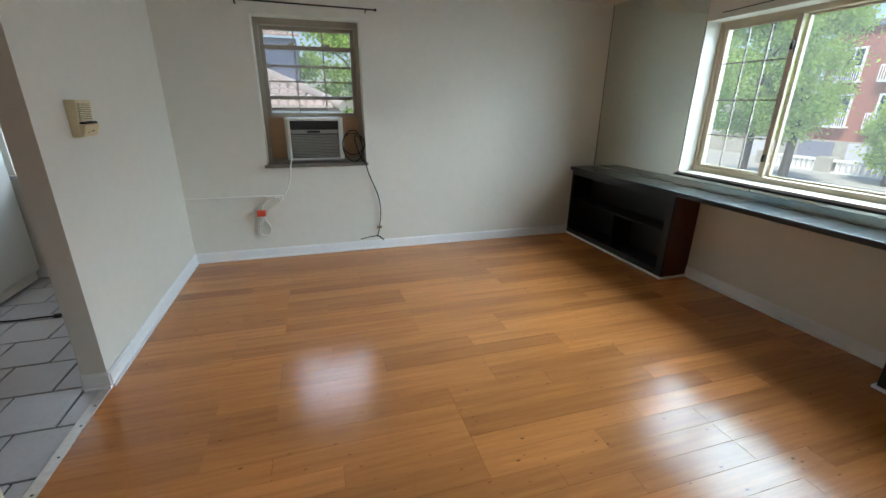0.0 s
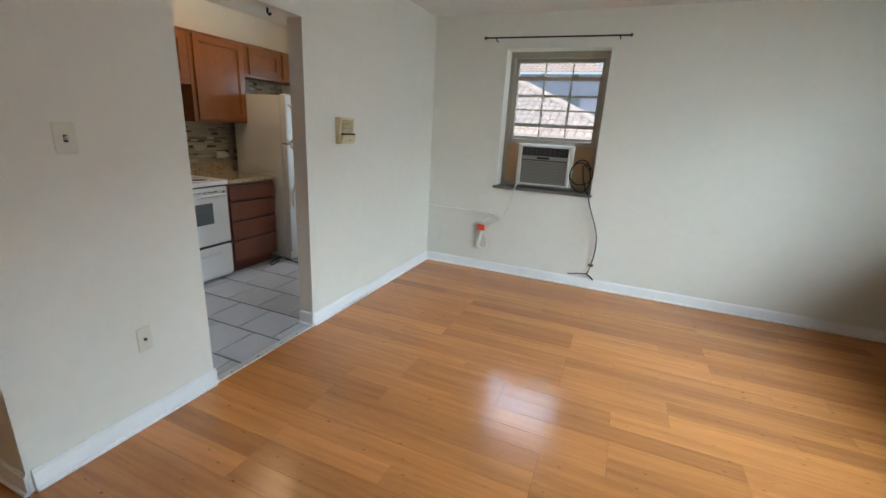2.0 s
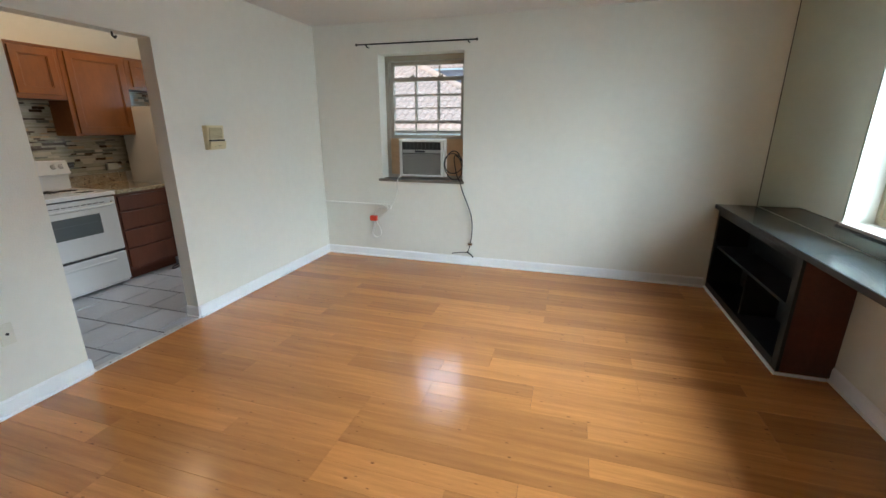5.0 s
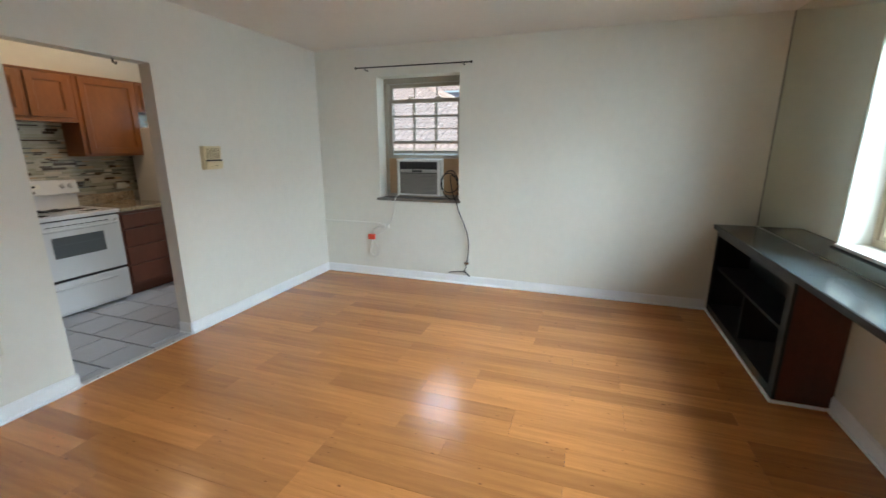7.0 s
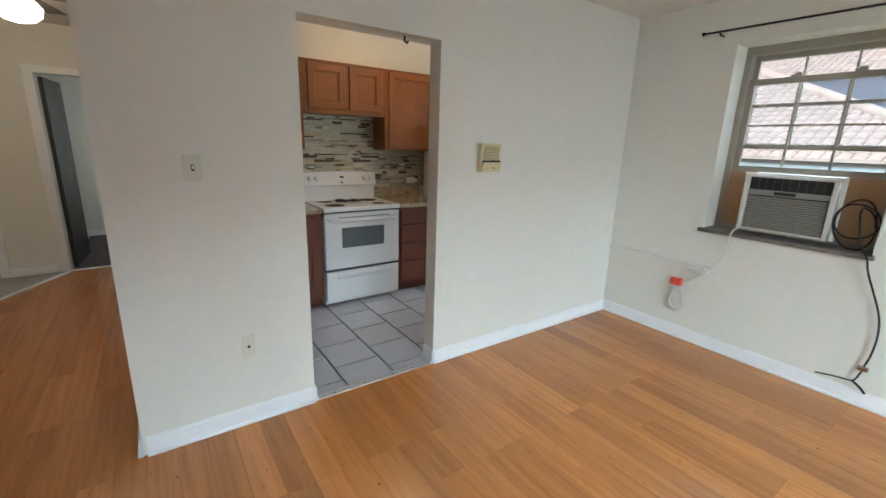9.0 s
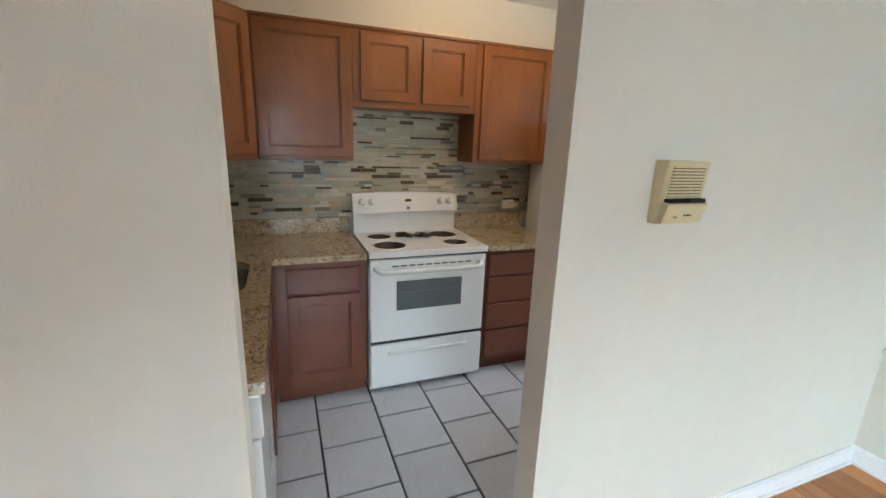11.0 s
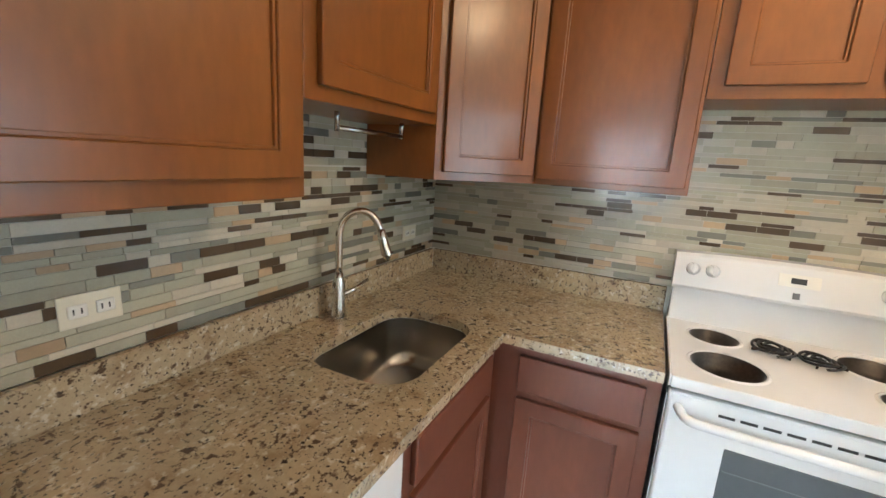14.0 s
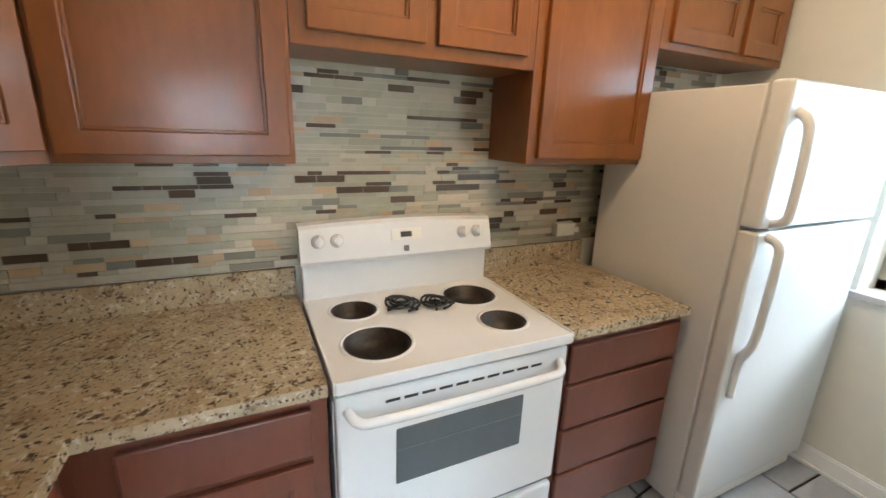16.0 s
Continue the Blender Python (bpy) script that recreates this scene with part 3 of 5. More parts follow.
# ---- living room fittings ----
sw = thing("light_switch", (0.004, 2.685, 1.308), "cream light switch plate on the wall", "light switch")
part("plate", bx(0.0, 0.006, 2.648, 2.722, 1.308, 1.424, bev=0.003), PLATE, sw)
part("toggle_slot", bx(0.0055, 0.0068, 2.678, 2.692, 1.351, 1.379), IRON, sw)
part("toggle", bx(0.006, 0.018, 2.681, 2.689, 1.359, 1.375, bev=0.002), PLASTIC_W, sw)
so = thing("wall_outlet", (0.004, 2.845, 0.385), "cream coaxial outlet plate low on the wall", "wall outlet")
part("plate", bx(0.0, 0.006, 2.813, 2.877, 0.385, 0.506, bev=0.003), PLATE, so)
part("jack", lathe(bmesh.new(), [(0.007, 0), (0.007, 0.008), (0.004, 0.009)], 12, pose(0.006, 2.845, 0.446, 0, 90, 0)), IRON, so)
th = thing("thermostat", (0.02, 4.405, 1.325), "yellowed plastic wall thermostat with slotted cover", "thermostat")
TY0, TY1 = 4.322, 4.490


def prism(prof, y0, y1, bev=0.003):
    """A profile of (x, z) drawn out along y."""
    bm = bmesh.new()
    a, b = [bm.verts.new((x, y0, z)) for x, z in prof], [bm.verts.new((x, y1, z)) for x, z in prof]
    bm.faces.new(a), bm.faces.new(b[::-1])
    for i in range(len(prof)):
        j = (i + 1) % len(prof)
        bm.faces.new((a[i], a[j], b[j], b[i]))
    bmesh.ops.recalc_face_normals(bm, faces=bm.faces)
    bmesh.ops.bevel(bm, geom=list(bm.edges), offset=bev, segments=2, affect="EDGES")
    return bm


part("body", prism([(0.0, 1.325), (0.036, 1.325), (0.040, 1.40), (0.052, 1.512), (0.0, 1.512)], TY0, TY1), IVORY, th)
part("lower_cover", prism([(0.036, 1.327), (0.050, 1.330), (0.068, 1.388), (0.040, 1.392)], TY0 + 0.004, TY1 - 0.004, 0.002), IVORY, th)
for y0, y1 in ((TY0 + 0.012, TY0 + 0.078), (TY0 + 0.088, TY1 - 0.014)):
    part("lever", bx(0.040, 0.066, y0, y1, 1.391, 1.403, bev=0.003), IRON, th, "dark brown lever")
part("grille_recess", prism([(0.041, 1.408), (0.0435, 1.408), (0.0515, 1.498), (0.046, 1.498)], TY0 + 0.020, TY1 - 0.016, 0.0006), mat("grille_shadow", (0.20, 0.15, 0.08), 0.6), th)
for i in range(10):
    x, z = 0.0425 + i * 0.0009, 1.410 + i * 0.0092
    part("louver", bx(x, x + 0.0065, TY0 + 0.018, TY1 - 0.014, z, z + 0.0052), IVORY, th)
part("mark", bx(0.055, 0.0605, 4.404, 4.432, 1.352, 1.356), BLACK, th)
part("mark", bx(0.053, 0.0585, 4.365, 4.378, 1.346, 1.352), mat("grey_mark", (0.35, 0.30, 0.2), 0.5), th)

rw = thing("conduit_outlet", (0.82, YN - 0.02, 0.56), "surface wall outlet fed by a slim painted conduit", "wall outlet")
part("box", bx(0.715, 0.865, YN - 0.040, YN, 0.590, 0.642, bev=0.004), PLASTIC_W, rw)
part("conduit", bx(0.0, 0.715, YN - 0.022, YN, 0.622, 0.644, bev=0.003), PLASTIC_W, rw)
part("plug", bx(0.785, 0.84, YN - 0.068, YN - 0.040, 0.598, 0.635, bev=0.006), PLASTIC_W, rw)
cw = thing("extension_lead", (0.75, YN - 0.03, 0.2), "white power cord with a red tag hanging from the outlet", "extension lead")
part("cord", tube(bmesh.new(), [(0.985, YN + 0.02, 0.975), (0.975, YN - 0.052, 0.955), (0.965, YN - 0.05, 0.90), (0.945, YN - 0.03, 0.77), (0.90, YN - 0.03, 0.67), (0.83, YN - 0.045, 0.575), (0.74, YN - 0.04, 0.51), (0.665, YN - 0.035, 0.45), (0.645, YN - 0.03, 0.35), (0.615, YN - 0.025, 0.28), (0.65, YN - 0.02, 0.235), (0.715, YN - 0.02, 0.25), (0.725, YN - 0.02, 0.33), (0.685, YN - 0.025, 0.41), (0.66, YN - 0.03, 0.46)], 0.0065, smooth=3), CABLE_W, cw)
part("cord", tube(bmesh.new(), [(0.80, YN - 0.06, 0.612), (0.73, YN - 0.055, 0.605), (0.672, YN - 0.05, 0.56), (0.66, YN - 0.045, 0.47), (0.632, YN - 0.035, 0.36), (0.605, YN - 0.03, 0.30), (0.625, YN - 0.025, 0.245), (0.68, YN - 0.022, 0.232)], 0.0065, smooth=3), CABLE_W, cw)
part("tag", bx(0.612, 0.695, YN - 0.068, YN - 0.026, 0.448, 0.508, bev=0.006), RED, cw, "bright red plug cover")
cb = thing("coax_cable", (1.7, YN - 0.03, 0.09), "black coaxial cable coiled on the sill and hanging", "cable")
loop = [(1.585 + 0.088 * math.cos(a) * (1 + 0.3 * math.sin(a * 0.23)), YN + 0.045 + 0.03 * math.sin(a * 0.7), 1.095 + 0.13 * math.sin(a) * (1 + 0.2 * math.cos(a * 0.53)) + 0.025 * math.sin(a * 0.31)) for a in [i * math.pi / 6 for i in range(0, 28)]]
part("coil", tube(bmesh.new(), loop + [(1.64, YN - 0.02, 0.985), (1.69, YN - 0.058, 0.935), (1.705, YN - 0.05, 0.85), (1.765, YN - 0.03, 0.70), (1.81, YN - 0.025, 0.58), (1.825, YN - 0.025, 0.46), (1.82, YN - 0.025, 0.34), (1.805, YN - 0.025, 0.265)], 0.0055, 7, smooth=2), CABLE_B, cb)
part("cable_tail", tube(bmesh.new(), [(1.802, YN - 0.025, 0.235), (1.79, YN - 0.03, 0.18), (1.775, YN - 0.03, 0.152), (1.70, YN - 0.035, 0.150), (1.60, YN - 0.03, 0.128)], 0.005, 7, smooth=2), CABLE_B, cb)
part("cable_tail", tube(bmesh.new(), [(1.775, YN - 0.03, 0.155), (1.815, YN - 0.04, 0.135), (1.845, YN - 0.045, 0.105)], 0.0075, 7, smooth=1), CABLE_B, cb)
part("splitter", bx(1.778, 1.828, YN - 0.038, YN - 0.012, 0.237, 0.262, bev=0.003), STEEL, cb)
single("ceiling_cover", lathe(bmesh.new(), [(0.055, H - 0.012), (0.06, H - 0.008), (0.06, H - 0.0005)], 24, pose(1.07, 4.47, 0)), TRIM, "small round white ceiling cover plate", "cover plate")
hook = single("ceiling_hook", tube(bmesh.new(), [(-0.06, 3.80, DH), (-0.06, 3.80, DH - 0.025), (-0.06, 3.815, DH - 0.035), (-0.06, 3.825, DH - 0.022)], 0.0065), IRON, "tiny metal hook under the doorway head", "hook")

hl = thing("hall_ceiling_fan", (-2.0, 1.93, H), "hall ceiling fan with a lit glass bowl", "ceiling fan")
part("canopy", lathe(bmesh.new(), [(0.07, H - 0.06), (0.08, H - 0.03), (0.08, H - 0.001)], 20, pose(-2.0, 1.93, 0)), IRON, hl)
part("motor", lathe(bmesh.new(), [(0.05, H - 0.19), (0.11, H - 0.17), (0.12, H - 0.11), (0.06, H - 0.06)], 24, pose(-2.0, 1.93, 0)), IRON, hl)
for i in range(5):
    part("blade", bx(0.12, 0.55, -0.06, 0.06, H - 0.145, H - 0.137, bev=0.003, m=pose(-2.0, 1.93, 0, 0, 0, 72 * i + 20)), DARKDOOR, hl)
g = part("bowl", lathe(bmesh.new(), [(0.02, H - 0.33), (0.08, H - 0.315), (0.12, H - 0.28), (0.13, H - 0.23), (0.10, H - 0.19)], 24, pose(-2.0, 1.93, 0)), BULB, hl, "glowing frosted glass bowl")
g.visible_shadow = False
dd = thing("bedroom_door", (HX - 0.1, 1.70, 0.0), "dark espresso door standing open into the bedroom", "door")
part("leaf", bx(0.0, 0.04, 0.0, 0.68, 0.012, 2.04, bev=0.003, m=pose(HX - 0.13, 1.70, 0, 0, 0, 85)), DARKDOOR, dd)
part("handle", tube(bmesh.new(), [(HX - 0.74, 1.72, 1.0), (HX - 0.74, 1.80, 1.0), (HX - 0.64, 1.80, 1.0)], 0.009), STEEL, dd)

# ---- kitchen ----
CF = -1.340     # counter and range front
UF = -1.710     # upper cabinet face, west run
SF = 2.885      # upper cabinet face, south run
UB, UT = 1.415, 2.185
LX, LY = KX, KY


def frame_m(origin, ux, uy):
    """A matrix whose x runs along the front (ux, uy), y points out of it, z up."""
    u = Vector((ux, uy, 0)).normalized()
    out = Vector((u.y, -u.x, 0))
    m = Matrix((u, out, Vector((0, 0, 1)))).transposed().to_4x4()
    m.translation = origin
    return m


def ring(x0, x1, z0, z1, w, thick, m, bev=0.0025):
    """A rectangular frame in one piece, flat on the plane y=0 of m."""
    bm = bmesh.new()
    loops = []
    for y in (0.0, thick):
        for q in (0.0, w):
            loops.append([bm.verts.new((x, y, z)) for x, z in ((x0 + q, z0 + q), (x1 - q, z0 + q), (x1 - q, z1 - q), (x0 + q, z1 - q))])
    for p, q in ((0, 1), (2, 3), (0, 2), (1, 3)):
        for i in range(4):
            bm.faces.new((loops[p][i], loops[p][(i + 1) % 4], loops[q][(i + 1) % 4], loops[q][i]))
    bmesh.ops.recalc_face_normals(bm, faces=bm.faces)
    bmesh.ops.bevel(bm, geom=list(bm.edges), offset=bev, segments=1, affect="EDGES")
    bmesh.ops.transform(bm, matrix=m, verts=bm.verts)
    return bm


def panel_door(parent, m, x0, x1, z0, z1, material, thick=0.019, stile=0.058, name="door"):
    """A shaker door with a bead: frame of stiles and rails, set-back panel."""
    d = part(name, ring(x0, x1, z0, z1, stile, thick, m), material, parent)
    part("panel", bx(x0 + stile, x1 - stile, 0.0, thick - 0.014, z0 + stile, z1 - stile, m=m), material, d)
    b = 0.008
    a0, a1, c0, c1 = x0 + stile, x1 - stile, z0 + stile, z1 - stile
    part("bead", ring(a0, a1, c0, c1, b, thick - 0.006, m, 0.0015), material, d)
    return d


def cabinet(name, m, w, depth, z0, z1, doors, label, group, drawers=(), base=False):
    """A box cabinet: carcass behind the plane y=0 of m, with a face frame, doors and drawer fronts."""
    o = m.translation
    c = thing(name, (o.x, o.y, z0 if not base else 0.0), label, "cabinet", group)
    ft = 0.018
    part("carcass", bx(0.001, w - 0.001, -depth, -ft, z0 + (0.1 if base else 0), z1, m=m), CHERRY_DARK if base else CHERRY, c)
    # base fronts get the cherry with dimmer light worked into its colour
    wood_m = CHERRY_SHADED if base else CHERRY
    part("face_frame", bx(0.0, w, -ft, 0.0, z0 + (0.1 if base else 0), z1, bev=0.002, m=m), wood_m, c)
    if not base:
        part("top_strip", bx(0.0, w, 0.0005, 0.014, z1 - 0.017, z1, bev=0.003, m=m), CHERRY, c)
    if base:
        part("toe_kick", bx(0.0, w, -depth, -0.07, 0.0, 0.1, m=m), CHERRY_DARK, c)
    for x0, x1, a, b in doors:
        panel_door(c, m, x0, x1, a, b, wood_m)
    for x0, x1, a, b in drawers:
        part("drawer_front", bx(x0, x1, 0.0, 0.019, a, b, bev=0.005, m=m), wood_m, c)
    return c


UG, BG = "upper kitchen cabinets", "base kitchen cabinets"
west = lambda y: frame_m(Vector((UF, y, 0)), 0, 1)
UD = UF - KX - 0.006
cabinet("upper_cabinet", west(3.168), 0.545, UD, UB, UT, [(0.012, 0.533, UB + 0.022, UT - 0.022)], "cherry wall cabinet with one recessed-panel door", UG)
cabinet("range_cabinet", west(3.715), 0.803, UD, 1.735, UT, [(0.045, 0.392, 1.775, UT - 0.03), (0.432, 0.765, 1.775, UT - 0.03)], "short cherry wall cabinet above the range", UG)
cabinet("upper_cabinet", west(4.520), 0.60, UD, UB, UT, [(0.04, 0.575, UB + 0.022, UT - 0.022)], "cherry wall cabinet beside the range", UG)
cabinet("fridge_cabinet", west(5.122), 0.838, UD, 1.872, UT, [(0.05, 0.475, 1.90, UT - 0.03), (0.515, 0.80, 1.90, UT - 0.03)], "short cherry cabinet above the refrigerator", UG)
# diagonal corner unit
cor = thing("corner_cabinet", (KX + 0.3, KY + 0.3, UB), "diagonal cherry corner wall cabinet", "cabinet", UG)
bm = bmesh.new()
poly = [(KX + 0.004, KY + 0.004), (-1.386, KY + 0.004), (-1.386, SF), (UF, 3.167), (KX + 0.004, 3.167)]
lo_v, hi_v = [bm.verts.new((x, y, UB)) for x, y in poly], [bm.verts.new((x, y, UT)) for x, y in poly]
bm.faces.new(lo_v[::-1]), bm.faces.new(hi_v)
for i in range(5):
    bm.faces.new((lo_v[i], lo_v[(i + 1) % 5], hi_v[(i + 1) % 5], hi_v[i]))
part("carcass", bm, CHERRY, cor)
dx, dy = UF + 1.386, 3.167 - SF
dm = frame_m(Vector((-1.386, SF, 0)), dx, dy)
if (dm @ Vector((0, 1, 0)) - dm.translation).x < 0:
    dm = frame_m(Vector((UF, 3.167, 0)), -dx, -dy)
dw = math.hypot(dx, dy)
panel_door(cor, dm, 0.03, dw - 0.015, UB + 0.03, UT - 0.025, CHERRY)
south = lambda x: frame_m(Vector((x, SF, 0)), -1, 0)
SD = SF - KY - 0.006
cabinet("sink_wall_cabinet", south(-0.752), 0.634, SD, 1.605, UT, [(0.04, 0.595, 1.64, UT - 0.03)], "short cherry wall cabinet above the sink", UG)
cabinet("upper_cabinet", south(-0.125), 0.626, SD, UB - 0.03, UT, [(0.03, 0.60, UB + 0.015, UT - 0.02)], "cherry wall cabinet beside the doorway", UG)
single("soffit_panel", bx(KX, -TW, KY, SF - 0.01, UT + 0.003, H), CHERRY, "cherry panelled soffit above the sink cabinets", "soffit")
tr = thing("paper_towel_holder", (-1.165, 2.8, 1.55), "metal bar holder under the sink wall cabinet", "towel holder")
part("bar", tube(bmesh.new(), [(-1.325, 2.778, 1.56), (-0.985, 2.778, 1.56)], 0.008), STEEL, tr)
part("arm", tube(bmesh.new(), [(-1.325, 2.778, 1.63), (-1.325, 2.778, 1.55)], 0.008), STEEL, tr)
part("arm", tube(bmesh.new(), [(-0.985, 2.778, 1.63), (-0.985, 2.778, 1.55)], 0.008), STEEL, tr)

# base units
CT, CB = 0.915, 0.88
BF = CF - 0.025
west_b = lambda y: frame_m(Vector((BF, y, 0)), 0, 1)
BD = BF - KX - 0.02
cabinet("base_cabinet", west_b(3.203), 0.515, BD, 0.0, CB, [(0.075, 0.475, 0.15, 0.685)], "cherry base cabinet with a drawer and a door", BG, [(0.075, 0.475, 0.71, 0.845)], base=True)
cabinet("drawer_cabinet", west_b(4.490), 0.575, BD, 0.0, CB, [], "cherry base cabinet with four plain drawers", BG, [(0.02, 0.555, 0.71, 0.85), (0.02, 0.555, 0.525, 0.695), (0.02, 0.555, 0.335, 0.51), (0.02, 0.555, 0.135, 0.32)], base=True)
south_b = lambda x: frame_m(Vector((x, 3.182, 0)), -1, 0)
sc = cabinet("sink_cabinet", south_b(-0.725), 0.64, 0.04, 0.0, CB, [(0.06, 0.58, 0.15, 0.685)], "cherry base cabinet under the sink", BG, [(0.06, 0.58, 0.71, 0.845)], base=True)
part("filler", bx(-1.405, BF, 3.078, 3.204, 0.1, CB), CHERRY_SHADED, sc)
dwm = thing("dishwasher", (-0.415, 2.9, 0.0), "white built-in dishwasher under the counter", "dishwasher")
part("tub", bx(-0.720, -0.135, 2.628, 3.165, 0.02, 0.872), ENAMEL, dwm)
part("door", bx(-0.720, -0.135, 3.165, 3.196, 0.11, 0.73, bev=0.006), ENAMEL, dwm)
cp = part("control_panel", bx(-0.720, -0.135, 3.165, 3.204, 0.733, 0.872, bev=0.008), ENAMEL, dwm)
part("button_row", boxes([(-0.42, -0.47, 3.2035, 3.2055, 0.80, 0.812)]), mat("grey_print", (0.35, 0.35, 0.36), 0.5), cp)
part("kick_plate", bx(-0.720, -0.135, 3.100, 3.120, 0.0, 0.1), ENAMEL, dwm)

# counter with sink cut-out
SX0, SX1, SY0, SY1 = -1.355, -0.825, 2.768, 3.118
ctop = thing("granite_countertop", (-1.365, 2.9, CB), "speckled tan granite countertop with a backsplash lip", "countertop")


def slab_with_hole(x0, x1, y0, y1, hx0, hx1, hy0, hy1, r, z0, z1):
    bm = bmesh.new()
    n = 8
    hole = []
    for cx, cy, a0 in ((hx1 - r, hy1 - r, 0), (hx0 + r, hy1 - r, 90), (hx0 + r, hy0 + r, 180), (hx1 - r, hy0 + r, 270)):
        hole += [(cx + r * math.cos(radians(a0 + 90 * i / n)), cy + r * math.sin(radians(a0 + 90 * i / n))) for i in range(n + 1)]
    cx, cy = (hx0 + hx1) / 2, (hy0 + hy1) / 2
    outer = []
    for x, y in hole:
        dx, dy = x - cx, y - cy
        s = min(((x1 - cx) if dx > 0 else (cx - x0)) / max(abs(dx), 1e-9), ((y1 - cy) if dy > 0 else (cy - y0)) / max(abs(dy), 1e-9))
        outer.append((cx + dx * s, cy + dy * s))
    k = len(hole)
    for c in ((x1, y1), (x0, y1), (x0, y0), (x1, y0)):
        i = min(range(k), key=lambda j: (outer[j][0] - c[0]) ** 2 + (outer[j][1] - c[1]) ** 2)
        outer[i] = c
    rings = [[bm.verts.new((x, y, z)) for x, y in ring] for ring, z in ((hole, z0), (hole, z1), (outer, z1), (outer, z0))]
    for a in range(4):
        p, q = rings[a], rings[(a + 1) % 4]
        for i in range(k):
            bm.faces.new((p[i], p[(i + 1) % k], q[(i + 1) % k], q[i]))
    return bm, hole


bm, hole = slab_with_hole(-1.405, -TW - 0.005, KY + 0.001, 3.217, SX0, SX1, SY0, SY1, 0.11, CB, CT)
part("slab", bm, GRANITE, ctop)
part("slab", bx(KX + 0.001, -1.405, KY + 0.001, 3.717, CB, CT), GRANITE, ctop)
part("slab", bx(-1.405, CF + 0.004, 3.217, 3.717, CB, CT), GRANITE, ctop)
part("backsplash_lip", bx(KX + 0.001, KX + 0.022, KY + 0.022, 3.717, CT, CT + 0.105, bev=0.003), GRANITE, ctop)
part("backsplash_lip", bx(KX + 0.022, -TW - 0.008, KY + 0.001, KY + 0.022, CT, CT + 0.105, bev=0.003), GRANITE, ctop)
part("side_lip", bx(-TW - 0.028, -TW - 0.008, KY + 0.023, 3.165, CT, CT + 0.10, bev=0.003), GRANITE, ctop)
ct2 = thing("granite_countertop", (-1.665, 4.8, CB), "speckled tan granite countertop beside the refrigerator", "countertop")
part("slab", bx(KX + 0.001, CF + 0.004, 4.491, 5.073, CB, CT, bev=0.003), GRANITE, ct2)
part("backsplash_lip", bx(KX + 0.001, KX + 0.022, 4.491, 5.098, CT, CT + 0.105, bev=0.003), GRANITE, ct2)

sink = thing("steel_sink", (-1.085, 2.948, 0.70), "undermount brushed steel sink bowl", "sink")
bm = bmesh.new()
cx, cy = (SX0 + SX1) / 2, (SY0 + SY1) / 2
levels = [(1.0, CB - 0.001), (0.985, CB - 0.03), (0.955, 0.76), (0.90, 0.715), (0.80, 0.70), (0.12, 0.692)]
rings = [[bm.verts.new((cx + (x - cx) * s, cy + (y - cy) * s, z)) for x, y in hole] for s, z in levels]
for a, b in zip(rings, rings[1:]):
    for i in range(len(hole)):
        f = bm.faces.new((a[i], a[(i + 1) % len(hole)], b[(i + 1) % len(hole)], b[i]))
        f.smooth = True
bm.faces.new(rings[-1])
part("bowl", bm, STEEL, sink)
part("drain", lathe(bmesh.new(), [(0.045, 0.693), (0.045, 0.697), (0.03, 0.695), (0.02, 0.690)], 24, pose(cx, cy, 0)), CHROME, sink)
fa = thing("kitchen_faucet", (-1.125, 2.678, CT), "chrome gooseneck pull-down kitchen faucet", "faucet")
FX, FYY = -1.115, 2.678
part("base", lathe(bmesh.new(), [(0.028, CT), (0.028, CT + 0.012), (0.023, CT + 0.03), (0.022, CT + 0.13), (0.016, CT + 0.15), (0.0145, CT + 0.17)], 20, pose(FX, FYY, 0)), CHROME, fa)
arc = [(FX, FYY, CT + 0.16), (FX, FYY, CT + 0.30)] + [(FX - 0.035 * (1 - math.cos(a)) , FYY + 0.062 * (1 - math.cos(a)), CT + 0.30 + 0.09 * math.sin(a)) for a in [math.pi * i / 10 for i in range(1, 10)]]
part("neck", tube(bmesh.new(), arc, 0.0125, 14, smooth=1), CHROME, fa)
e = Vector(arc[-1])
part("spray_head", tube(bmesh.new(), [e, e + Vector((-0.005, 0.008, -0.03)), e + Vector((-0.012, 0.018, -0.08)), e + Vector((-0.02, 0.03, -0.090))], [0.014, 0.017, 0.019, 0.022], 14), CHROME, fa)
part("lever", tube(bmesh.new(), [(FX - 0.015, FYY + 0.005, CT + 0.085), (FX - 0.06, FYY + 0.02, CT + 0.10), (FX - 0.12, FYY + 0.035, CT + 0.125)], [0.012, 0.008, 0.006], 10), CHROME, fa)

# range
rg = thing("electric_range", (-1.665, 4.104, 0.0), "white electric range with burner coils removed", "range")
RY0, RY1, RB = 3.727, 4.481, KX + 0.03
part("body", bx(RB, CF - 0.03, RY0 + 0.004, RY1 - 0.004, 0.02, 0.84), ENAMEL, rg)
WELLS = [(-1.490, 3.888, 0.100), (-1.740, 3.878, 0.078), (-1.730, 4.323, 0.100), (-1.490, 4.323, 0.078)]
bm = bmesh.new()


